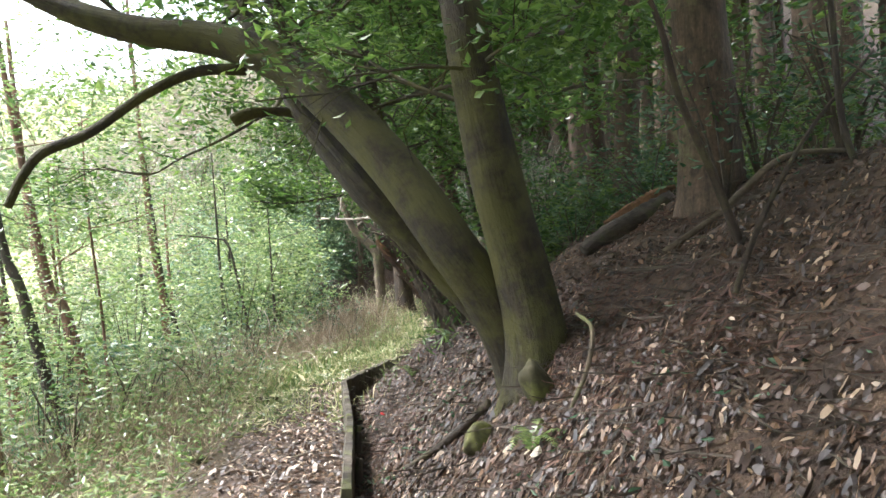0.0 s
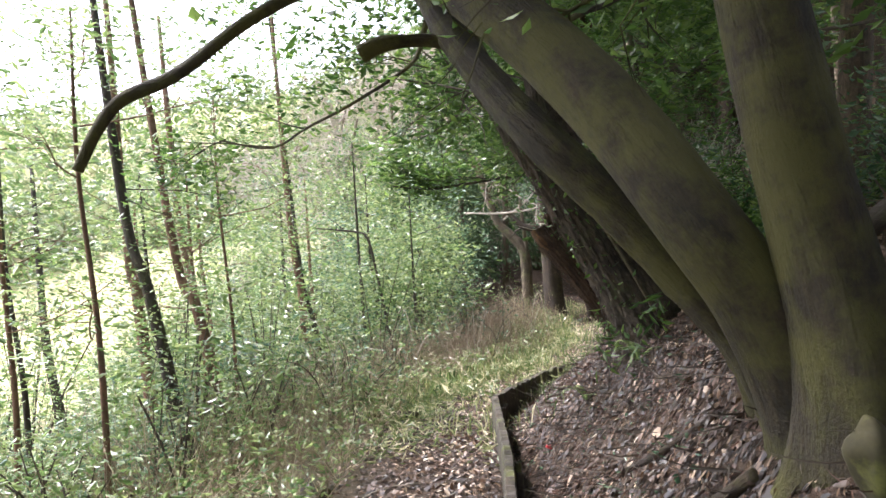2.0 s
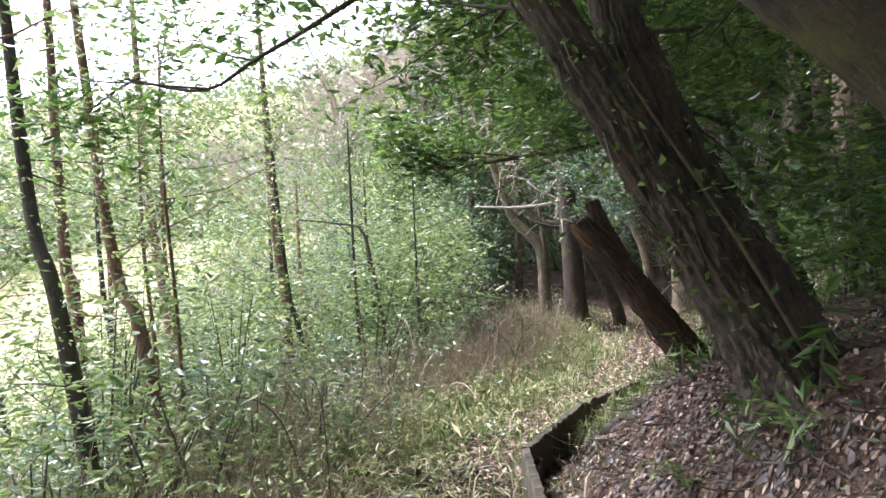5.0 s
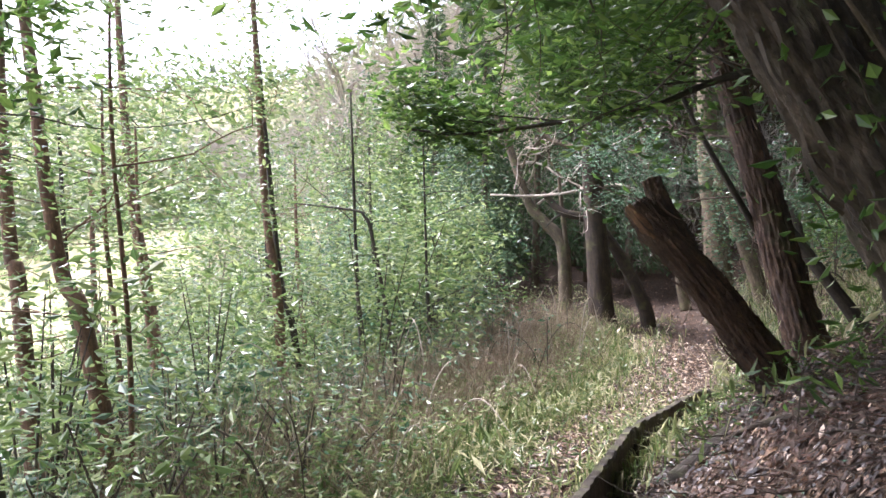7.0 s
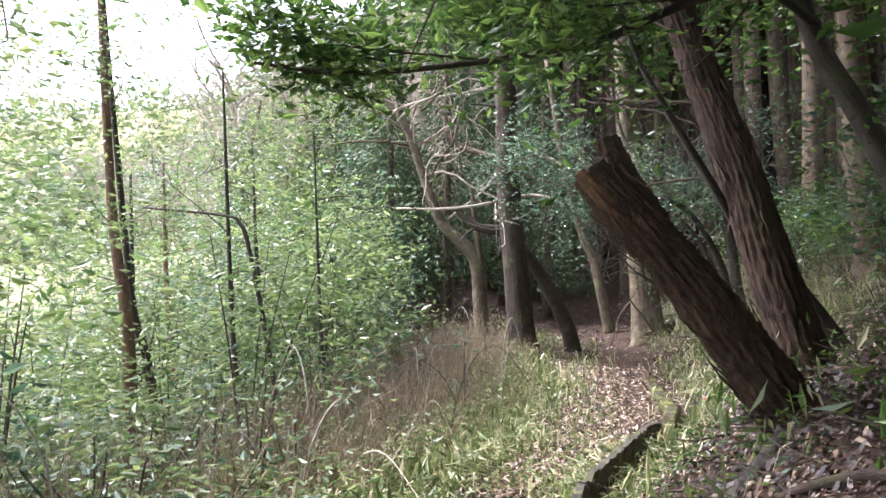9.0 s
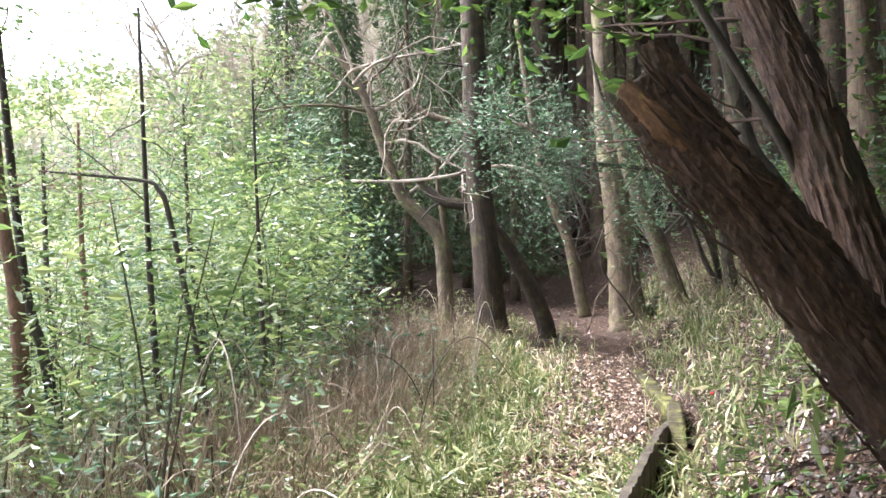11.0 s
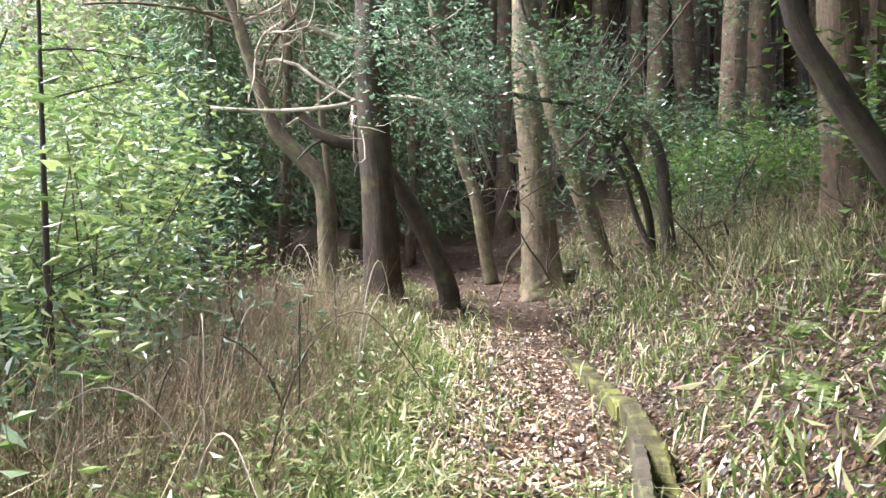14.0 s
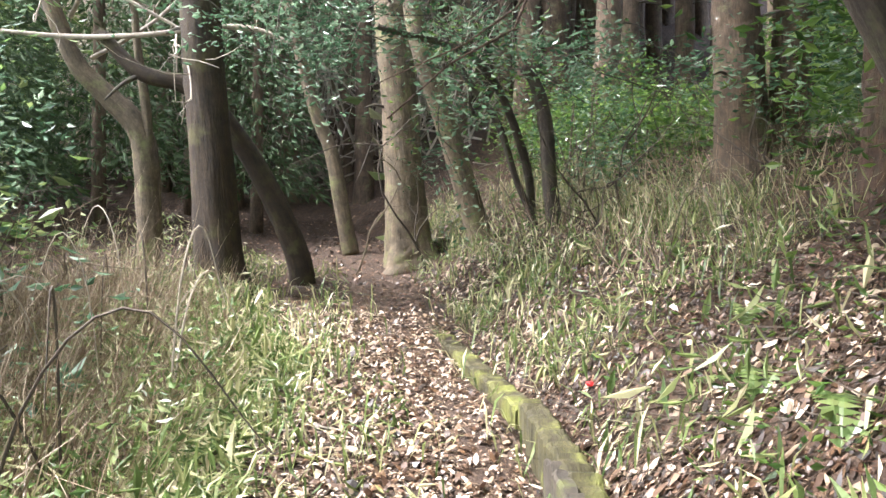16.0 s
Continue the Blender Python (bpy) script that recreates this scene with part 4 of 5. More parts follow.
for k in range(46):
    y = g.uniform(4.5, 13.0)
    x = np.interp(y, TRAIL_Y, TRAIL_X) - np.interp(y, [5, 9, 13, 17], [2.6, 1.7, 1.5, 1.7]) - abs(g.normal(0, 1.2))
    shrub(x, y, g.uniform(0.6, 1.3), g.uniform(0.5, 1.0), 260, 0.075, LEAF_LIGHT if k % 4 else LEAF_BLUE_SHEEN, "low leafy sapling clump among dry stalks on the verge", g, 3, "verge saplings")
for k in range(46):
    y = g.uniform(4, 19)
    x = np.interp(y, TRAIL_Y, TRAIL_X) - g.uniform(6.5, 17)
    shrub(x, y, g.uniform(2.2, 4.4), g.uniform(1.2, 2.0), 620, 0.1, LEAF_LIGHT, "tall airy light green shrub above the field", g, 5, spread=0.6)
for k in range(16):
    y = g.uniform(3.2, 9.5)
    x = np.interp(y, EDGE_Y, EDGE_X) + g.uniform(2.9, 4.8)
    shrub(x, y, g.uniform(0.6, 1.5), g.uniform(0.6, 1.1), 420, 0.075, LEAF_DARK if k % 3 else LEAF_BLUE_SHEEN, "dark twiggy evergreen bush on the shoulder of the bank", g, 7)
for k in range(26):
    y = g.uniform(10.5, 24)
    x = np.interp(y, EDGE_Y, EDGE_X) + g.uniform(2.0, 5.0)
    shrub(x, y, g.uniform(0.9, 2.2), g.uniform(0.8, 1.4), 900, 0.085, LEAF_DARK if k % 3 else LEAF_BLUE_SHEEN, "dark glossy undergrowth on the upper bank", g, 4)

# ---- cedar plantation ----
g = np.random.default_rng(9)
def cedar(seed):
    q = np.random.default_rng(seed)
    t = thing("cedar", "tall straight plantation cedar with stringy brown bark", "tree", "plantation cedars")
    smooth(part("trunk", tube([(0, 0, -0.4), (0.02, 0, 0.5), (0, 0.03, 4), (0.05, 0, 9), (0, 0, 16)], [0.25, 0.2, 0.17, 0.13, 0.04], 26, 12, 0.04, 0.06, 9, 0.25, seed), BARK_CEDAR, t))
    for z in q.uniform(1.8, 8, 5):
        a, L = q.uniform(0, 6.28), q.uniform(0.4, 1.1)
        part("dead_limb", tube([(0, 0, z), (0.5 * L * math.cos(a), 0.5 * L * math.sin(a), z + 0.02), (L * math.cos(a + 0.2), L * math.sin(a + 0.2), z - 0.1)], [0.016, 0.011, 0.004], 6, 4, capped=False), TWIG, t)
    c = np.stack([q.normal(0, 1.1, 480), q.normal(0, 1.1, 480), q.uniform(7.5, 16, 480)], -1)
    part("crown", leaves(c, 0.55, 0.4, 0.5, 0.4, rng=q), NEEDLE, t)
    return t


models = [cedar(s) for s in (1, 2, 3, 4)]
spots = [(1.95, 6.05), (3.1, 11.3)]
while len(spots) < 160:
    y = g.uniform(3, 44) if len(spots) < 74 else g.uniform(24.5, 38)
    edge = np.interp(y, EDGE_Y, EDGE_X)
    x = g.uniform(-7 if y > 26 else edge + 3.2, edge + (13 if len(spots) < 74 else 12))
    if y > 24 and x < -4 - 0.2 * (y - 24):
        continue
    if all((x - a) ** 2 + (y - b) ** 2 > 1.0 for a, b in spots) and not (y < 25.5 and x < edge + 2.6):
        spots.append((x, y))
while len(spots) < 200:
    y = g.uniform(-22, 4)
    x = np.interp(y, EDGE_Y, EDGE_X) + g.uniform(1.8 if y < -1 else 3.2, 16)
    if all((x - a) ** 2 + (y - b) ** 2 > 1.6 for a, b in spots):
        spots.append((x, y))
# cedars added out of view behind the start, to block light from the left
for x, y in [(-5, -4), (-4.2, -7), (-6.5, -1.5), (-3.2, -10), (-7.5, -6), (-5.5, -12), (-1.5, -9), (-8.5, 1.0)]:
    spots.append((x, y))
for k, (x, y) in enumerate(spots):
    s = g.uniform(0.75, 1.25)
    if k == 0:
        s = 1.12
    m = pose(x, y, float(ground(x, y)), g.normal(0, 1.2), g.normal(0, 1.2), g.uniform(0, 360)) @ Matrix.Diagonal((s, s, g.uniform(0.9, 1.15), 1))
    if k < 4:
        models[k].matrix_basis = m
    else:
        copy_thing(models[k % 4], m)

q = np.random.default_rng(515)
# those at negative y are unseen, added to hold sky light off the bank
for k, (x, y, s_) in enumerate([(-5.0, 24.0, 1.0), (-6.2, 23.0, 0.8), (-3.8, 25.5, 1.1), (-4.6, 27.5, 1.2), (-7.2, 25.0, 1.0), (-8.8, 26.5, 1.0), (-2.6, 24.6, 0.9), (-5.8, 29.0, 1.2), (-4.2, -0.8, 0.9), (-6.2, -0.4, 1.0), (-5.2, -2.4, 1.1), (-3.0, -2.6, 0.9), (-8.4, -1.2, 1.1), (-3.6, -4.6, 1.1), (-1.6, -4.4, 0.9), (-7.0, -3.6, 1.1)]):
    t = thing("young_cedar", "young cedar with dense dark green foliage to its foot", "tree", "young cedars at the wood's edge", on_ground(x, y))
    H = 8.5 * s_
    smooth(part("trunk", tube([(0, 0, -0.3), (0.03, 0, H * 0.5), (0, 0, H)], [0.12, 0.08, 0.02], 14, 9, 0.05, seed=k), BARK_CEDAR, t))
    z = H * (0.12 + 0.88 * q.random(6000) ** 1.2)
    r_ = 1.5 * s_ * (1.05 - z / H) * np.sqrt(q.random(6000)) + 0.1
    a_ = q.uniform(0, 6.28, 6000)
    part("foliage", leaves(np.stack([r_ * np.cos(a_), r_ * np.sin(a_), z - 0.25 * r_], -1), 0.15, 0.28, 0.6, 0.4, rng=q, heading=a_), NEEDLE, t)

# ---- bare brush and far woods ----
g = np.random.default_rng(12)
n = 24000
y = g.uniform(24, 66, n)
x = g.uniform(-46, 2, n)
keep = (y + 0.8 * np.clip(x + 4, -40, 0) > 27)
at = on_ground(x[keep], y[keep])
a0 = at + g.normal(0, 0.3, at.shape) * [1, 1, 0]
d0 = g.normal(0, 0.45, at.shape) + [0, 0, 1.0]
L0 = g.uniform(1.5, 4.5, len(at))
geos = [sticks(a0, d0, L0, 0.03)]
dn = d0 / np.linalg.norm(d0, axis=1, keepdims=True)
for q in range(3):
    d1 = dn + g.normal(0, 0.7, at.shape)
    geos.append(sticks(a0 + dn * (L0 * g.uniform(0.35, 0.9, len(at)))[:, None], d1, L0 * g.uniform(0.25, 0.6, len(at)), 0.015))
v, f, _ = joined([(q[0], q[1]) for q in geos])
tagged(part("bare_brush", (v, f), PALE_TWIG), "pale leafless brush covering the far hillside", "brush", kind="stuff")
n = 60000
r, a = 40 + 88 * g.random(n) ** 1.3, g.uniform(radians(70), radians(215), n)
x, y = -8 + r * np.cos(a), 8 + r * np.sin(a)
at = on_ground(x, y) + np.stack([0 * x, 0 * x, g.uniform(0, 3, n) * (1 + np.sin(x * 0.4) * np.sin(y * 0.37))], -1)
tagged(part("far_wood", leaves(at, 0.85, 0.6, 0.2, 0.3, rng=g), FAR_LEAF), "pale green woodland on the far hillside", "woodland", kind="stuff")
m0 = 170
r, a = 16 + 30 * g.random(m0), g.uniform(radians(95), radians(205), m0)
heart = np.stack([-4 + r * np.cos(a), 6 + r * np.sin(a)], -1)
p = np.repeat(heart, 90, axis=0) + g.normal(0, 0.75, (m0 * 90, 2))
at = on_ground(p[:, 0], p[:, 1]) + np.stack([0 * p[:, 0], 0 * p[:, 0], np.repeat(g.uniform(0.8, 3.2, m0), 90) * g.random(m0 * 90) ** 0.7], -1)
tagged(part("field_bushes", leaves(at, 0.26, 0.45, 0.2, 0.4, rng=g), LEAF_LIGHT), "light green bushes scattered over the field", "bushes", kind="stuff")
n = 7000
y = g.uniform(23, 60, n)
x = g.uniform(-44, 0, n)
lumps_ = np.sin(x * 0.7 + 1) * np.sin(y * 0.6) > 0.35
keep = (y + 0.8 * np.clip(x + 4, -40, 0) > 22) & lumps_
at = on_ground(x[keep], y[keep]) + np.stack([0 * x[keep], 0 * x[keep], g.uniform(0, 2.6, keep.sum())], -1)
tagged(part("hillside_shrubs", leaves(at, 0.4, 0.5, 0.2, 0.4, rng=g), FAR_LEAF), "light green shrubs scattered over the hillside", "shrubs", kind="stuff")

q = np.random.default_rng(818)
for k, (x, y, h) in enumerate([(-9.2, 27.5, 8.5), (-11.0, 29.0, 9.5), (-12.8, 28.0, 8.5), (-10.0, 32.0, 10.5), (-14.5, 31.5, 9.5), (-8.0, 30.5, 9.5), (-12.0, 34.0, 11.0)]):
    t = thing("bare_tree", "pale leafless tree with fine twigs on the hillside", "tree", "bare trees on the hillside")
    b = on_ground(x, y)
    smooth(part("trunk", tube([b - [0, 0, 0.2], b + [q.normal(0, 0.3), 0, h * 0.35], b + [q.normal(0, 0.5), 0, h * 0.75]], [0.13, 0.1, 0.05], 20, 9, 0.08, seed=k), BARK_PALE, t))
    for j in range(9):
        u = q.uniform(0.3, 0.75)
        tubes, tips = [], []
        grow(b + [0, 0, h * u], (q.normal(0, 0.7), q.normal(0, 0.5), 0.7), h * q.uniform(0.22, 0.36), 0.05, 3, tubes, tips, q, 0.4, 0.15, 4)
        part("bare_branch", joined(tubes), PALE_TWIG, t)

# ---- edging planks of the trail ----
def board(a, b, thick, high, sink, seed, rings=26, ragged=0.0, rough=1.0):
    """A weathered board on edge from a to b, its arris worn; high is the height above its foot."""
    g = np.random.default_rng(seed)
    a, b = np.array(a, float), np.array(b, float)
    d = (b - a) / np.linalg.norm(b - a)
    s = np.array([d[1], -d[0], 0])
    prof = [(-0.5, -sink), (-0.5, high * 0.92), (-0.36, high), (0.36, high), (0.5, high * 0.92), (0.5, -sink)]
    L = np.linalg.norm(b - a)
    v, uv, acc = [], [], [0]
    for p, q in zip(prof, prof[1:] + prof[:1]):
        acc.append(acc[-1] + math.hypot((p[0] - q[0]) * thick, p[1] - q[1]))
    for i in range(rings):
        u = i / (rings - 1)
        c = a + (b - a) * u
        wear = g.normal(0, 0.006) * rough
        cut = 1 - ragged * max(0, (u - 0.72) / 0.28) ** 1.3 * (0.8 + 0.4 * g.random())
        for w, h in prof:
            v.append(c + s * (w * thick + g.normal(0, 0.002) * rough) + np.array([0, 0, h * (cut if h > 0 else 1) + (wear + g.normal(0, 0.002) * rough if h > 0 else 0)]))
    k, f, t = len(prof), [], []
    for i in range(rings - 1):
        for j in range(k):
            j2 = (j + 1) % k
            for tri, tu in (((i * k + j, i * k + j2, (i + 1) * k + j2), ((j, i), (j + 1, i), (j + 1, i + 1))), ((i * k + j, (i + 1) * k + j2, (i + 1) * k + j), ((j, i), (j + 1, i + 1), (j, i + 1)))):
                f.append(tri)
                t += [(acc[p], q / (rings - 1) * L) for p, q in tu]
    for o in (0, (rings - 1) * k):
        for j in range(1, k - 1):
            f.append((o, o + j, o + j + 1))
            t += [(0, 0), (0.05, 0), (0.05, 0.05)]
    return np.array(v), np.array(f), np.array(t)


EDGES = [((-0.72, 4.6, 0.02), (-1.25, 6.87, 0.0), 0.0), ((-1.25, 6.87, 0.0), (-1.95, 9.42, 0.0), 0.0), ((-1.95, 9.42, 0.0), (-1.76, 11.65, 0.0), 0.0), ((-1.76, 11.68, 0.0), (-0.86, 15.1, 0.0), 0.4)]
for k, (a, b, rag) in enumerate(EDGES):
    t = thing("edging_board", "dark weathered mossy board edging the trail", "edging board", "boards edging the trail")
    part("board", board(a, b, 0.075, 0.31, 0.15, 40 + k, 60, rag, 1.6), PLANK_WOOD, t)
    d = Vector(b) - Vector(a)
    for u in (0.06, 0.5, 0.94):
        p = Vector(a) + d * u + Vector((d.y, -d.x, 0)).normalized() * 0.075
        smooth(part("stake", tube([p - Vector((0, 0, 0.2)), p + Vector((0, 0, 0.1)), p + Vector((0.01, 0, 0.2))], [0.035, 0.034, 0.028], 8, 8, 0.08, seed=k), PLANK_WOOD, t))
beam = thing("mossy_edging_beam", "low kerb beam thickly covered with yellow-green moss", "edging beam")
part("beam", board((-0.66, 15.95, 0.04), (-0.97, 14.15, 0.02), 0.15, 0.22, 0.12, 60, 70, 0.8, 1.8), MOSS, beam)
beam = thing("mossy_edging_beam", "low moss-covered kerb beam half buried in litter", "edging beam")
part("beam", board((-0.66, 16.0, 0.03), (-0.74, 18.4, 0.2), 0.16, 0.17, 0.12, 61, 70, 0.0, 1.8), MOSS, beam)

# ---- fallen wood, stones and small things ----
def log(name, label, pts, radii, mat, cut=None, **kw):
    t = thing(name, label, "log")
    smooth(part("stem", tube(pts, radii, **{"rings": 36, "sides": 14, "lumps": 0.1, "ridge": 0.08, **kw}), mat, t))
    return t


log("fallen_log", "rotten fallen log with orange decayed wood on the bank", [(0.95, 6.35, 1.82), (1.2, 6.42, 1.98), (1.5, 6.48, 2.12), (1.75, 6.52, 2.24)], [0.06, 0.08, 0.09, 0.08], BARK_DARK, ridge=0.2)
log("split_wood", "orange rotten split wood lying on a fallen log", [(1.15, 6.46, 2.05), (1.4, 6.5, 2.18), (1.6, 6.54, 2.28), (1.78, 6.56, 2.36)], [0.02, 0.05, 0.06, 0.02], ROTTEN, ridge=0.35, ridges=9)
log("fallen_branch", "mossy fallen branch lying beside the trail", [(-2.75, 9.1, 0.12), (-3.22, 9.2, 0.08), (-3.76, 9.3, -0.02), (-4.3, 9.3, -0.2), (-5.0, 9.1, -0.5)], [0.035, 0.05, 0.045, 0.03], BARK_SMOOTH)
log("fallen_branch", "rotten branch half buried at the slope's edge", [(-2.6, 6.6, -0.02), (-3.1, 7.2, -0.06), (-3.5, 8.0, -0.12)], [0.05, 0.06, 0.04], BARK_SMOOTH)
log("short_log", "short dark cut log lying behind the edging board", [(-1.36, 10.0, 0.33), (-1.1, 10.3, 0.5), (-0.7, 10.8, 0.78)], [0.08, 0.08, 0.06], BARK_DARK)
log("fallen_pole", "broken pale branch lying on the leafy bank", [(1.08, 2.86, 0.97), (1.25, 3.0, 1.06), (1.44, 3.18, 1.16)], [0.032, 0.03, 0.025], BARK_PALE)
log("fallen_pole", "long thin dead pole propped on the bank", [(1.3, 3.44, 1.05), (1.46, 3.76, 1.58), (2.13, 4.66, 2.38), (2.85, 5.26, 3.08)], [0.016, 0.014, 0.01], BARK_BROWN)
simple_tree("bent_sapling", "thin brown bent sapling on the bank", [(1.68, 4.11, 1.35), (1.62, 4.11, 1.6), (1.47, 4.11, 2.07), (1.29, 4.11, 2.57), (1.16, 4.11, 3.1), (0.8, 4.2, 3.8)], [0.028, 0.023, 0.019, 0.012], BARK_BROWN, [(0.95, 4.2, 3.5)], seed=51)
simple_tree("bent_sapling", "thin crooked sapling on the upper bank", [(2.5, 4.57, 1.75), (2.42, 4.57, 2.1), (2.32, 4.57, 2.5), (2.29, 4.57, 3.2), (2.2, 4.6, 4.2)], [0.026, 0.02, 0.014], BARK_DARK, [(2.2, 4.6, 3.4)], seed=52)
for x, y in [(-1.03, 7.38), (-0.29, 15.88)]:
    bm = bmesh.new()
    bmesh.ops.create_icosphere(bm, subdivisions=2, radius=0.03)
    for q in bm.verts:
        q.co *= 1 + 0.5 * noise.noise(q.co * 40)
        q.co.z *= 0.6
    me = bpy.data.meshes.new("red_scrap")
    bm.to_mesh(me), bm.free()
    me.materials.append(RED)
    ob = new("red_scrap", me)
    ob.location = (x, y, float(ground(x, y)) + 0.03)
    smooth(ob)
    tagged(ob, "small crumpled red scrap lying on dead leaves", "litter", "red scraps")

# ---- litter, grass and stalks ----
g = np.random.default_rng(77)
n = 165000
y = g.uniform(1.5, 24, n)
e = np.interp(y, EDGE_Y, EDGE_X)
x = e + np.abs(g.normal(0, 2.1, n)) + 0.04
drift = np.sin(x * 2.7 + 1.3 * np.sin(y * 1.1)) * np.sin(y * 2.2 + x) + g.normal(0, 0.6, n) > -0.35
x, y = x[drift], y[drift]
tagged(part("leaf_litter", dead_leaves(on_ground(x, y, 0.014), 0.031, 0.5, 0.7, g), LITTER), "curled brown and tan dead leaves covering the bank", "leaf litter", kind="stuff")
n = 26000
y = 3 + 16 * g.random(n) ** 0.75
c = np.interp(y, TRAIL_Y, TRAIL_X) + 0.12 * np.sin(y * 1.9)
x = c + np.where(g.random(n) < 0.6, g.normal(0, 1, n) * np.interp(y, [9, 11, 13.5, 15.5], [0.26, 0.2, 0.42, 0.68]), g.normal(-0.2, 1.1, n))
k = g.random(n) < 0.2 + 0.8 * step(y, 10.5, 14.5)
x, y = x[k], y[k]
tagged(part("leaf_litter", dead_leaves(on_ground(x, y, 0.012), 0.045, 0.45, 0.35, g), PALE_SUNLIT_LITTER), "bleached dead leaves in sunlit colour strewn along the trodden trail", "leaf litter", kind="stuff")
n = 26000
y = g.uniform(2, 26, n)
c = np.interp(y, TRAIL_Y, TRAIL_X)
x = c + g.normal(0, 0.7, n) * (1 + 2.5 * step(y, 18, 21))
tagged(part("leaf_litter", dead_leaves(on_ground(x, y, 0.01), 0.05, 0.5, 0.25, g), LITTER), "small brown dead leaves on the trail and wood floor", "leaf litter", kind="stuff")
n = 5200
y = g.uniform(2, 20, n)
x = np.interp(y, EDGE_Y, EDGE_X) + np.abs(g.normal(0, 1.8, n))
a = g.uniform(0, 6.28, n)
tagged(part("fallen_twigs", sticks(on_ground(x, y, 0.02), np.stack([np.cos(a), np.sin(a), g.normal(0.05, 0.12, n)], -1), g.uniform(0.08, 0.5, n), g.uniform(0.002, 0.006, n)), TWIG), "thin dead twigs scattered over the bank", "twigs", kind="stuff")
n = 40000
y = np.concatenate([g.uniform(8, 21, n // 2), g.uniform(10, 19, n // 2)])
c, e = np.interp(y, TRAIL_Y, TRAIL_X), np.interp(y, EDGE_Y, EDGE_X)
leftside = g.random(n) < 0.72
x = np.where(leftside, c + 0.35 - 0.15 * step(y, 13.5, 15.5) + g.normal(0, 0.2, n) - np.abs(g.normal(0, 1.5, n)), np.where((g.random(n) < 0.6) & (y < 13.8), c + 0.2 + np.abs(g.normal(0, 0.4, n)), e - 0.2 + g.exponential(0.4, n)))
tuft = np.sin(x * 3.1 + y * 1.3) * np.sin(y * 2.3 - x * 1.1) + g.normal(0, 0.5, n)
beam_x = np.interp(y, [14, 16, 18.4], [-0.97, -0.66, -0.74])
bare = (y < 13.8) | (g.random(n) < 0.07 + 0.93 * step(np.abs(x - beam_x + 0.12), 0.25, 0.5)) & (leftside | (g.random(n) < 0.55))
k = bare & (tuft > 0.1) & (leftside | (y > 10.5) | (g.random(n) < 0.12)) & (g.random(n) < 0.1 + 0.9 * step(np.abs(x - c + 0.2 * np.sin(y * 1.7)), 0.1, 1.3))
tagged(part("bamboo_grass", blades(on_ground(x[k], y[k]), 0.24, 0.0075, 0.7, g), BLADE), "green and straw-coloured bamboo grass lining the trail", "grass", kind="stuff")
n = 14000
y = 5 + 14.5 * g.random(n) ** 0.6
x = np.interp(y, TRAIL_Y, TRAIL_X) - 0.9 - np.abs(g.normal(0, 2.2, n))
a = np.stack([g.normal(0, 0.8, n), g.normal(0, 0.8, n), np.ones(n)], -1)
tagged(part("dry_stalks", sticks(on_ground(x, y, 0.05), a, g.uniform(0.2, 0.7, n) * (1 + 1.2 * step(np.interp(y, TRAIL_Y, TRAIL_X) - x, 1.2, 2.6)), g.uniform(0.0015, 0.005, n)), DRY_STALK), "tangle of thin dry brown stalks in the verge", "stalks", kind="stuff")
n = 3600
y = 9.5 + 9 * g.random(n)
c = np.interp(y, TRAIL_Y, TRAIL_X)
x = c - np.interp(y, [6, 9, 13, 17], [2.4, 1.5, 1.2, 1.4]) - np.abs(g.normal(0, 1.3, n))
k = np.sin(x * 1.7 + y * 0.8) * np.sin(y * 1.3 - x * 0.7) + g.normal(0, 0.5, n) > -0.3
a0, d0 = on_ground(x[k], y[k], -0.02), np.stack([g.normal(0, 0.5, n), g.normal(0, 0.5, n), np.ones(n)], -1)[k]
L0 = g.uniform(0.4, 1.4, k.sum())
dn = d0 / np.linalg.norm(d0, axis=1, keepdims=True)
geos = [sticks(a0, d0, L0, g.uniform(0.003, 0.007, len(a0)))]
for q in range(3):
    geos.append(sticks(a0 + dn * (L0 * g.uniform(0.3, 0.85, len(a0)))[:, None], dn + g.normal(0, 0.6, a0.shape), L0 * g.uniform(0.15, 0.45, len(a0)), 0.0022))
v, f, _ = joined([(q[0], q[1]) for q in geos])
tagged(part("brown_thicket", (v, f), DRY_STALK), "thicket of bare brown twiggy stalks along the verge", "thicket", kind="stuff")
n = 6500
y = g.uniform(16, 23, n)
x = np.interp(y, EDGE_Y, EDGE_X) + 0.6 + 2.6 * g.random(n)
tuft = np.sin(x * 2.1 + y * 1.7) * np.sin(y * 2.0 - x * 1.4) + g.normal(0, 0.35, n)
k = tuft > 0.15
tagged(part("bamboo_grass", blades(on_ground(x[k], y[k]), 0.42, 0.005, 1.0, g), BLADE), "tall drooping straw-coloured grass on the upper bank", "grass", kind="stuff")
# drooping bamboo-grass leaves on both verges
n = 30000
y = 8.5 + 13.5 * g.random(n) ** 0.85
c, e = np.interp(y, TRAIL_Y, TRAIL_X), np.interp(y, EDGE_Y, EDGE_X)
leftside = g.random(n) < 0.8
x = np.where(leftside, c + 0.2 + 0.2 * np.sin(y * 1.3) + 0.12 * np.sin(y * 3.1) - np.abs(g.normal(0, 1.2, n)), np.where((g.random(n) < 0.5) & (y < 13.8), c + 0.3 + np.abs(g.normal(0, 0.4, n)), e - 0.1 + g.exponential(0.6, n)))
clump = np.sin(x * 2.3 + y * 1.1) * np.sin(y * 1.9 - x * 0.9) + g.normal(0, 0.5, n)
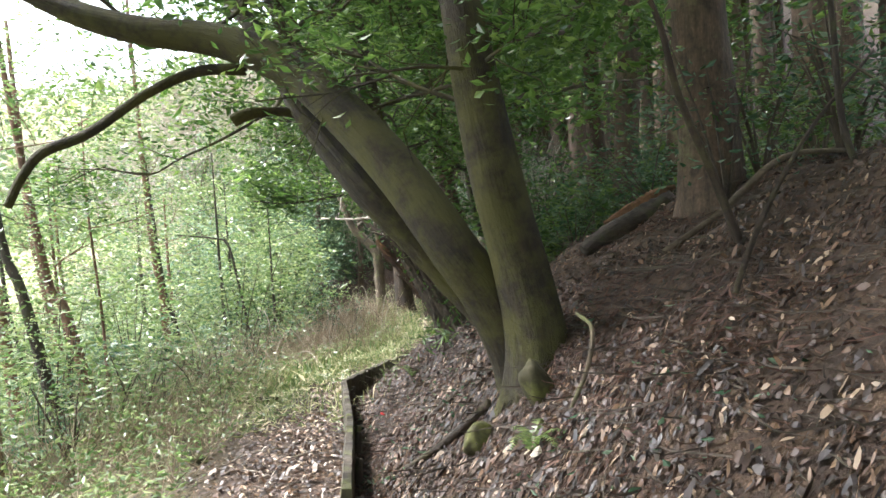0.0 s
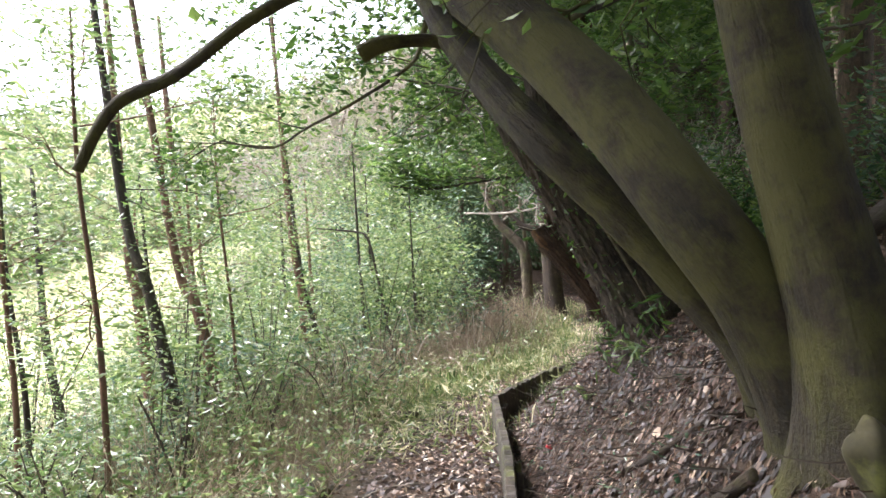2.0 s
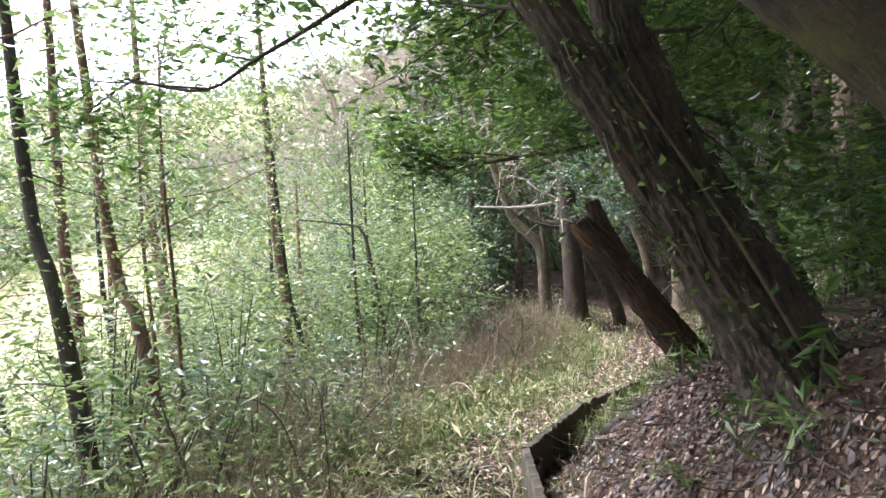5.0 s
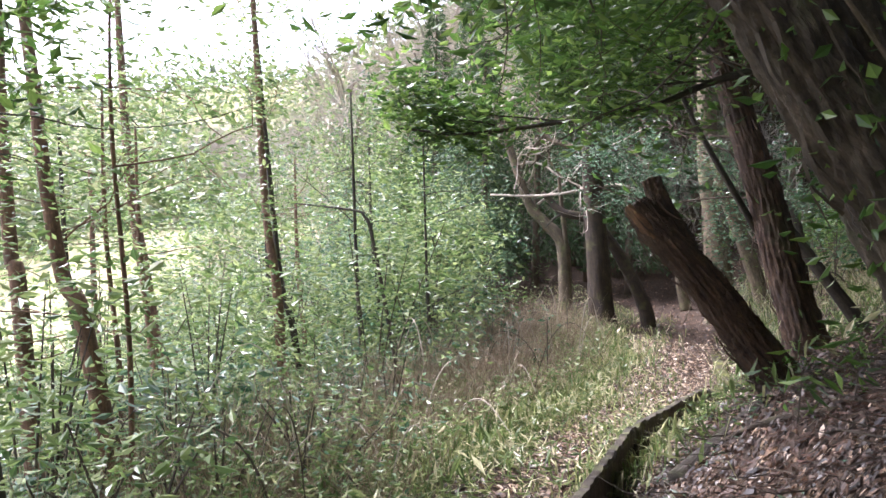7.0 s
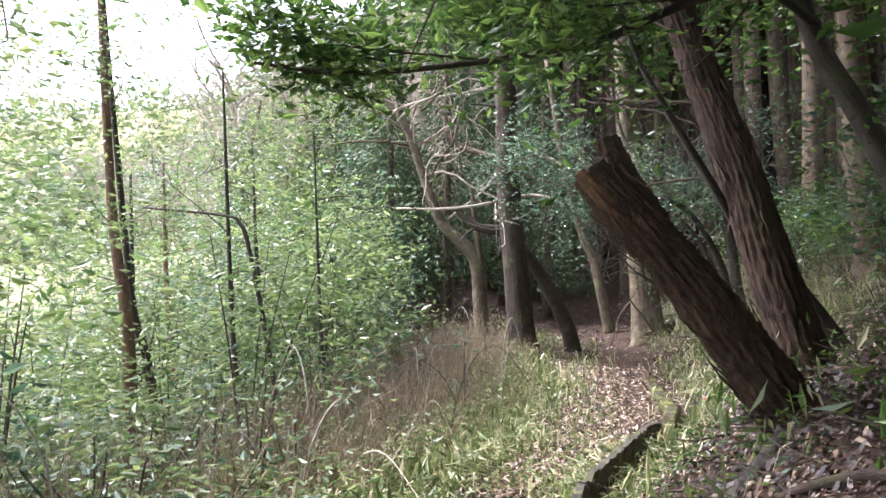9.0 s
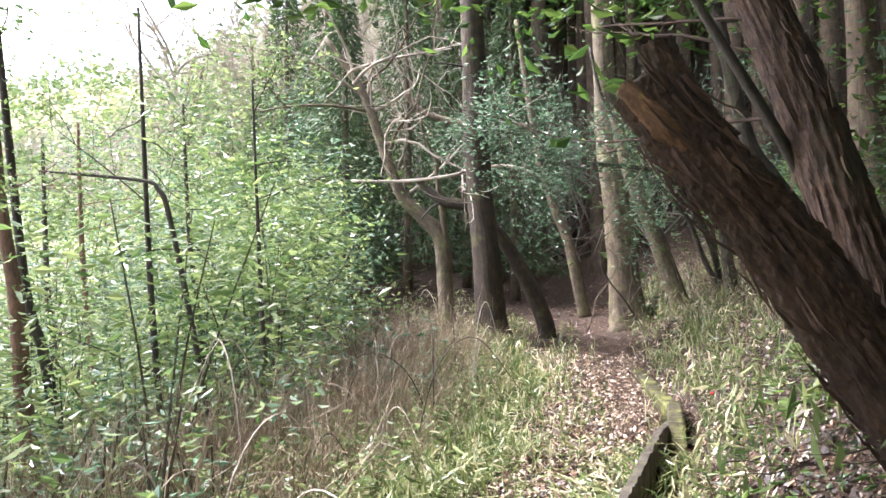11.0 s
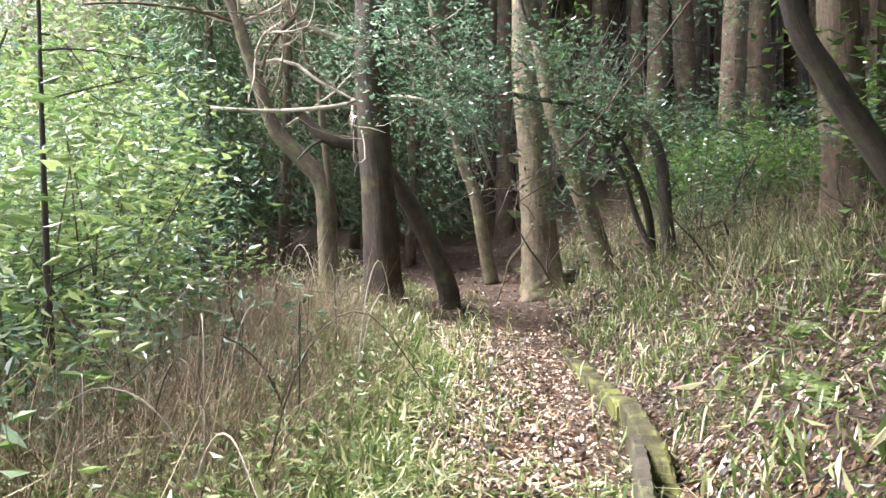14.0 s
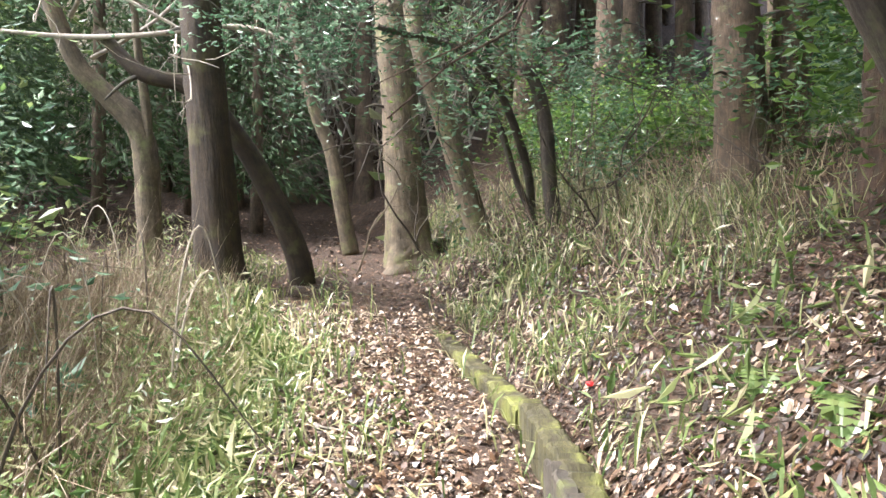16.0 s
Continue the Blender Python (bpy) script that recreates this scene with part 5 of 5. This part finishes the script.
beam_x = np.interp(y, [14, 16, 18.4], [-0.97, -0.66, -0.74])
bare = (y < 13.8) | (g.random(n) < 0.07 + 0.93 * step(np.abs(x - beam_x + 0.12), 0.25, 0.5)) & (leftside | (g.random(n) < 0.55))
k = bare & (clump > -0.2) & (leftside | (y > 11)) & (g.random(n) < 0.14 + 0.86 * step(np.abs(x - c), 0.2, 1.5))
tall = np.clip(np.abs(x - c) * 0.32, 0.08, 0.55)
h = g.random(n) * tall + 0.04
tagged(part("bamboo_grass", leaves(on_ground(x[k], y[k]) + np.stack([0 * h[k], 0 * h[k], h[k]], -1), 0.105, 0.15, 0.7, 0.35, rng=g), BLADE), "drooping pale-edged bamboo grass leaves along the verge", "grass", kind="stuff")
n = 11000
y = 11.5 + 9 * g.random(n)
x = np.interp(y, EDGE_Y, EDGE_X) + 0.1 + np.abs(g.normal(0, 1.5, n))
k = np.sin(x * 2.2 + y * 0.9) * np.sin(y * 1.5 - x) + g.normal(0, 0.5, n) > -0.1
tagged(part("leaf_litter", dead_leaves(on_ground(x[k], y[k], 0.018), 0.05, 0.45, 0.45, g), PALE_SUNLIT_LITTER), "tan and bleached dead leaves drifted on the bank", "leaf litter", kind="stuff")
# reddish fallen cedar needles and shreds
n = 26000
y = 1.8 + 20 * g.random(n)
x = np.interp(y, EDGE_Y, EDGE_X) + 0.08 + np.abs(g.normal(0, 2.0, n))
a = g.uniform(0, 6.28, n)
k = np.sin(x * 1.9 + y) * np.sin(y * 1.6 - x) + g.normal(0, 0.5, n) > -0.2
tagged(part("fallen_needles", sticks(on_ground(x[k], y[k], 0.015), np.stack([np.cos(a), np.sin(a), g.normal(0.05, 0.25, n)], -1)[k], g.uniform(0.04, 0.17, n)[k], g.uniform(0.0015, 0.0035, n)[k]), DRY_FROND), "red-brown cedar needles and bark shreds over the bank", "needles", kind="stuff")
n = 2600
y = g.uniform(2.5, 14, n)
x = np.interp(y, EDGE_Y, EDGE_X) + 0.1 + np.abs(g.normal(0, 0.8, n))
k = np.sin(x * 3 + y * 1.7) * np.sin(y * 2.6) + g.normal(0, 0.3, n) > 0.25
tagged(part("low_herbs", leaves(on_ground(x[k], y[k], 0.03), 0.05, 0.4, 0.1, 0.6, rng=g), LEAF_BLUE_SHEEN), "small green leaves sprouting through the leaf litter", "herbs", kind="stuff")
# reddish fallen cedar fronds
n = 5000
spots_ = np.array([(1.0, 15.3), (0.9, 4.6), (1.4, 3.6), (0.6, 3.4), (-1.0, 20.6), (0.3, 17.5), (-0.6, 9.2), (1.8, 6.0), (0.4, 13.4), (-0.9, 21.8)])
p = spots_[g.integers(0, len(spots_), n)] + g.normal(0, 0.35, (n, 2))
k = p[:, 0] > np.interp(p[:, 1], EDGE_Y, EDGE_X) + 0.1
p = p[k]
tagged(part("dry_fronds", draped(on_ground(p[:, 0], p[:, 1], 0.02), 0.075, 0.07, 0.0, 0.5, rng=g), DRY_FROND), "reddish brown fallen cedar fronds on the bank", "dry fronds", kind="stuff")
n = 14000
y = g.uniform(2, 18, n)
x = np.interp(y, TRAIL_Y, TRAIL_X) - 0.8 - np.abs(g.normal(0, 2.4, n))
tagged(part("low_herbs", leaves(on_ground(x, y) + np.stack([0 * x, 0 * x, g.uniform(0.02, 0.5, n)], -1), 0.07, rng=g), LEAF_LIGHT), "low green herbs covering the valley-side verge", "herbs", kind="stuff")
n = 4500
y = g.uniform(10, 22, n)
x = np.interp(y, EDGE_Y, EDGE_X) + 0.5 + np.abs(g.normal(0, 1.2, n))
tagged(part("low_herbs", leaves(on_ground(x, y) + np.stack([0 * x, 0 * x, g.uniform(0.02, 0.25, n)], -1), 0.05, rng=g), LEAF_DARK), "dark green seedlings growing through the leafy bank", "herbs", kind="stuff")


# ---- ferns, canes, roots and ivy ----
def fern(x, y, size, seed):
    q = np.random.default_rng(seed)
    t = thing("fern", "green fern with arching fronds on the leafy bank", "fern", "ferns on the bank", on_ground(x, y))
    for k in range(q.integers(4, 7)):
        a = q.uniform(0, 6.28)
        o = np.array([math.cos(a), math.sin(a), 0])
        L = size * q.uniform(0.7, 1.2)
        c = spline([(0, 0, 0), o * L * 0.35 + [0, 0, L * 0.4], o * L * 0.8 + [0, 0, L * 0.45], o * L + [0, 0, L * 0.3]], 15)
        w = np.array([-o[1], o[0], 0])
        v, f = [], []
        for i in range(1, 15):
            wide = L * 0.16 * math.sin(math.pi * (0.12 + 0.85 * i / 14)) + 0.004
            fwd = (c[i] - c[i - 1]) * 0.45
            for sgn in (-1, 1):
                b = len(v)
                v += [c[i] - fwd, c[i] + fwd, c[i] + w * sgn * wide + fwd * 1.2 - [0, 0, wide * 0.25]]
                f.append((b, b + 1, b + 2))
        part("frond", (np.array(v), np.array(f)), LEAF_LIGHT, t)
    return t


for k, (x, y, s_) in enumerate([(-0.09, 14.58, 0.3), (-0.38, 13.76, 0.32), (-0.2, 13.3, 0.28), (0.43, 3.7, 0.25), (0.3, 15.2, 0.3), (0.5, 14.3, 0.3), (-0.6, 12.6, 0.25), (0.2, 16.6, 0.28), (-0.75, 7.6, 0.22), (-0.3, 7.1, 0.3), (0.9, 16.9, 0.3), (-0.1, 12.9, 0.25)]):
    fern(x, y, s_, 900 + k)


def cane(x, y, h, reach, a, r, mat, label):
    b = on_ground(x, y)
    o = np.array([math.cos(a), math.sin(a), 0])
    t = thing("dry_cane", label, "cane", "arching canes in the verge")
    part("stem", tube([b - [0, 0, 0.05], b + o * reach * 0.25 + [0, 0, h * 0.75], b + o * reach * 0.6 + [0, 0, h], b + o * reach + [0, 0, h * 0.6]], [r, r * 0.8, r * 0.4], 14, 5, capped=False), mat, t)


q = np.random.default_rng(404)
for k in range(70):
    y = q.uniform(8, 18.5)
    x = np.interp(y, TRAIL_Y, TRAIL_X) - 1.0 - abs(q.normal(0, 1.4))
    cane(x, y, q.uniform(0.4, 1.3), q.uniform(0.3, 1.3), q.uniform(0, 6.28), q.uniform(0.004, 0.009), PALE_TWIG if k % 2 else TWIG, "arching dry brown cane among bamboo grass")
for k in range(12):
    y = q.uniform(15.5, 20.5)
    x = np.interp(y, EDGE_Y, EDGE_X) + 0.7 + abs(q.normal(0, 0.9))
    cane(x, y, q.uniform(0.4, 1.1), q.uniform(0.3, 1.0), q.uniform(0, 6.28), q.uniform(0.003, 0.006), TWIG, "thin bent cane on the bank")

for k, (pts, r, mat, label) in enumerate([
        ([on_ground(0.1, 5.3, 0.01), on_ground(-0.15, 5.45, 0.02), on_ground(-0.4, 5.8, 0.01), on_ground(-0.85, 6.2, 0.0)], 0.022, BARK_BROWN, "thin exposed root on the leafy bank"),
        ([on_ground(-0.55, 9.3, 0.01), on_ground(-0.8, 9.7, 0.03), on_ground(-1.0, 10.0, 0.02), on_ground(-1.3, 10.6, 0.01)], 0.03, BARK_BROWN, "brown exposed root crossing the bank")]):
    t = thing("root", label, "root", "exposed roots")
    smooth(part("stem", tube(pts, [r, r * 0.8, r * 0.45], 16, 10, 0.15, seed=k), mat, t))
for k in range(34):
    y = q.uniform(5.5, 18)
    c = np.interp(y, TRAIL_Y, TRAIL_X)
    x = c + q.normal(-0.1, 0.35)
    a, L = q.uniform(0, 6.28), q.uniform(0.25, 0.9)
    p = [on_ground(x + u * L * math.cos(a) + 0.03 * q.normal(), y + u * L * math.sin(a) + 0.03 * q.normal(), 0.012) for u in (0, 0.33, 0.66, 1)]
    t = thing("fallen_stick", "thin dead stick lying across the trail", "stick", "sticks on the trail")
    part("stem", tube(p, [0.008, 0.007, 0.004], 10, 6), TWIG if k % 3 else PALE_TWIG, t)

# climbing leaves and aerial roots on the rough trunk
axis = spline([(-0.3, 7.5, 1.2), (-0.75, 7.48, 1.9), (-1.15, 7.38, 2.65), (-1.56, 7.28, 3.39)], 60)
ivy = thing("ivy", "dark climbing ivy clinging to the rough trunk", "climber")
part("foliage", leaves(around(axis[::2], 12, 0.09, q), 0.05, 0.5, 0.6, 0.4, rng=q), LEAF_DARK, ivy)
for k in range(5):
    o = q.normal(0, 0.07, 3)
    part("stem", tube([axis[0] + o, axis[18] + o * 1.4, axis[40] + o], [0.012, 0.01, 0.006], 18, 6, 0.1, capped=False), BARK_PALE, ivy)
low = np.array([(-0.35, 7.0, 1.05), (-0.2, 7.2, 1.15), (-0.55, 7.3, 1.0), (-0.45, 9.4, 1.1), (-0.75, 9.3, 0.9)])
for p in low:
    t = thing("seedling", "small glossy green seedling on the bank", "seedling", "seedlings on the bank")
    g0 = on_ground(p[0], p[1])
    part("stem", tube([g0, g0 + [0.02, 0, 0.2], g0 + [0.03, 0.02, 0.34]], [0.006, 0.003], 6, 5, capped=False), TWIG, t)
    part("foliage", leaves(around([g0 + [0.02, 0, 0.2], g0 + [0.03, 0.02, 0.32]], 14, 0.07, q), 0.12, 0.22, 0.5, 0.5, rng=q), LEAF_DARK, t)

# mossy stones, a root and sticks at the foot of the double tree
def stone(x, y, size, turn, seed):
    bm = bmesh.new()
    bmesh.ops.create_icosphere(bm, subdivisions=4, radius=1)
    for q_ in bm.verts:
        q_.co *= 1 + 0.3 * noise.noise(q_.co * 1.1 + Vector((seed, 0, 0))) + 0.07 * noise.noise(q_.co * 5)
        q_.co = Vector((q_.co.x * size[0], q_.co.y * size[1], q_.co.z * size[2]))
    me = bpy.data.meshes.new("stone")
    bm.to_mesh(me), bm.free()
    me.materials.append(MOSS)
    ob = new("stone", me)
    ob.matrix_world = pose(x, y, float(ground(x, y)) + size[2] * 0.45, 8, -20, turn)
    smooth(ob)
    tagged(ob, "mossy stone wedged against the foot of a tree", "stone", "stones at the tree's foot")


stone(0.48, 4.08, (0.08, 0.08, 0.15), 20, 3)
stone(0.14, 4.3, (0.1, 0.08, 0.09), 60, 8)
log("fallen_stick", "bent bare stick leaning on the leafy bank", [on_ground(0.62, 3.7, 0.0), on_ground(0.72, 3.75, 0.12), on_ground(0.76, 3.9, 0.22), on_ground(0.7, 4.05, 0.26)], [0.012, 0.012, 0.009], BARK_PALE, rings=20, sides=8)
log("root", "bare brown root running down from the double tree", [on_ground(0.2, 4.6, 0.02), on_ground(-0.05, 4.7, 0.05), on_ground(-0.3, 4.95, 0.03), on_ground(-0.5, 5.3, 0.0)], [0.03, 0.024, 0.015], BARK_BROWN, rings=20, sides=10)
log("fallen_pole", "pale fallen stick lying high on the bank", [on_ground(1.35, 5.0, 0.04), on_ground(1.75, 5.1, 0.1), on_ground(2.2, 5.2, 0.12), on_ground(2.7, 5.35, 0.06)], [0.022, 0.025, 0.016], BARK_PALE, rings=20, sides=9)
n = 16000
y = 11 + 8 * g.random(n)
c = np.interp(y, TRAIL_Y, TRAIL_X)
x = c - 0.4 - 0.15 * np.sin(y * 2.1) - np.abs(g.normal(0, 1.6, n))
k = np.sin(x * 2.6 + y * 1.5) * np.sin(y * 2.1 - x * 1.3) + g.normal(0, 0.5, n) > -0.1
h = g.random(n) * np.clip((c - x) * 0.3, 0.1, 0.5)
tagged(part("bamboo_grass", leaves((on_ground(x, y) + np.stack([0 * h, 0 * h, h], -1))[k], 0.12, 0.17, 0.4, 0.3, rng=g), BLADE), "thick pale green bamboo grass on the valley-side verge", "grass", kind="stuff")
n = 1500
y = 10 + 9 * g.random(n)
c = np.interp(y, TRAIL_Y, TRAIL_X)
x = np.where(g.random(n) < 0.87, c - 0.55 - np.abs(g.normal(0, 0.9, n)), np.interp(y, EDGE_Y, EDGE_X) + 0.3 + g.exponential(0.7, n))
at = on_ground(x, y) + np.stack([0 * x, 0 * x, g.uniform(0.1, 0.4, n)], -1)
tagged(part("bamboo_grass", leaves(at, 0.17, 0.2, 1.3, 0.2, rng=g), BLADE), "broad drooping bamboo grass leaves with pale dry edges", "grass", kind="stuff")

# crooked dead branches and twiggy brush at the bend
q = np.random.default_rng(733)
for k, (x, y, z, dx, dz, L, r) in enumerate([(-4.9, 19.0, 0.3, 0.5, 0.8, 1.6, 0.016), (-4.3, 18.6, 0.2, -0.6, 0.7, 1.5, 0.014), (-5.4, 18.2, 0.3, 0.7, 0.6, 1.7, 0.016), (-4.8, 19.9, 0.4, -0.6, 1.0, 1.2, 0.012),
                                             (1.2, 18.6, 0.2, -0.8, 0.5, 1.5, 0.014), (1.6, 19.2, 0.3, -0.6, 0.8, 1.7, 0.016), (0.6, 18.9, 0.2, 0.6, 0.7, 1.2, 0.012), (2.2, 17.6, 0.2, -0.7, 0.6, 1.4, 0.014),
                                             (-0.3, 20.9, 0.3, -0.5, 1.0, 1.9, 0.018), (-1.3, 21.0, 0.2, 0.4, 1.0, 1.6, 0.014), (1.9, 20.0, 0.4, -0.5, 1.0, 1.8, 0.016), (2.8, 18.0, 0.3, -0.4, 0.9, 1.6, 0.014)]):
    tubes, tips = [], []
    grow(on_ground(x, y, z - 0.35), (dx, q.normal(-0.1, 0.3), dz), L, r, 2, tubes, tips, q, 0.5, 0.05, 4)
    t = thing("dead_branch", "crooked leafless dead branch standing in the brush", "branch", "dead branches at the bend")
    smooth(part("branch", joined(tubes), BARK_PALE if k % 3 == 0 else TWIG, t))
vine = thing("vine", "dark crooked vine stem crossing a pale cedar", "climber")
smooth(part("stem", tube([(0.9, 19.9, 1.2), (0.6, 20.0, 1.9), (0.35, 20.0, 2.6), (-0.1, 20.0, 3.2), (-0.45, 20.1, 3.9), (-0.9, 20.2, 4.6), (-1.1, 20.3, 5.6)], [0.045, 0.04, 0.035, 0.03], 50, 9, 0.15, seed=3), BARK_DARK, vine))
n = 900
y = 16.5 + 6 * g.random(n)
x = np.interp(y, EDGE_Y, EDGE_X) + 0.9 + 3.2 * g.random(n)
d0 = np.stack([g.normal(-0.2, 0.6, n), g.normal(0, 0.5, n), np.ones(n)], -1)
tagged(part("dry_stalks", sticks(on_ground(x, y, -0.02), d0, g.uniform(0.3, 1.1, n), g.uniform(0.002, 0.006, n)), DRY_STALK), "bare dry stalks standing on the upper bank", "stalks", kind="stuff")

# peeling bark on the rough and red-barked trunks
q = np.random.default_rng(61)
for owner, path, radius, count, mat in ((snag, [(-0.5, 11.15, 0.65), (-0.92, 11.0, 1.29), (-1.24, 10.92, 1.72), (-1.62, 10.87, 2.18)], 0.145, 110, BARK_RED), (red_tree, [(-0.25, 12.0, 1.0), (-0.43, 12.05, 1.71), (-0.62, 12.2, 2.55), (-0.84, 12.4, 3.4)], 0.155, 90, BARK_RED),
                                        (rough_pair, [(-0.4, 7.6, 1.35), (-0.72, 7.6, 1.9), (-1.15, 7.5, 2.65), (-1.5, 7.42, 3.3)], 0.145, 70, BARK_ROUGH), (rough_pair, [(-0.3, 7.75, 1.45), (-0.6, 7.78, 2.0), (-0.9, 7.8, 2.66), (-1.1, 7.85, 3.2)], 0.16, 70, BARK_ROUGH)):
    c = spline(path, 60)
    along = np.gradient(c, axis=0)
    along /= np.linalg.norm(along, axis=1, keepdims=True)
    i = q.integers(0, 60, count)
    out = q.normal(0, 1, (count, 3))
    out -= along[i] * (out * along[i]).sum(1, keepdims=True)
    out /= np.linalg.norm(out, axis=1, keepdims=True)
    way_ = along[i] * np.where(q.random(count) < 0.5, 1, -1)[:, None] + out * q.uniform(0.0, 0.22, count)[:, None] + q.normal(0, 0.1, (count, 3))
    for a, d in zip(c[i] + out * radius, way_):
        part("bark_strip", sticks([a], [d], q.uniform(0.08, 0.32), q.uniform(0.004, 0.013)), mat, owner)
smooth(part("dead_limb", tube([(-0.58, 12.2, 1.95), (-0.78, 12.1, 2.3), (-1.1, 12.1, 2.9), (-1.3, 12.15, 3.35), (-1.45, 12.2, 3.9)], [0.03, 0.026, 0.018], 24, 8, 0.15, seed=6), BARK_DARK, red_tree))
# grass creeping over the trail between the boards and the bend
n = 9000
y = 7.5 + 7 * g.random(n)
x = np.interp(y, TRAIL_Y, TRAIL_X) + g.normal(0, 0.75, n)
off = np.abs(x - np.interp(y, TRAIL_Y, TRAIL_X) - 0.1 * np.sin(y * 2.3))
k = (g.random(n) < 0.12 + 0.88 * step(off, 0.12, 0.6)) & (x < np.interp(y, EDGE_Y, EDGE_X) - 0.05)
tagged(part("bamboo_grass", leaves(on_ground(x[k], y[k]) + np.stack([0 * x, 0 * x, 0.02 + 0.16 * g.random(n)], -1)[k], 0.1, 0.15, -0.1, 0.35, rng=g), BLADE), "short bamboo grass creeping over the trail's sides", "grass", kind="stuff")
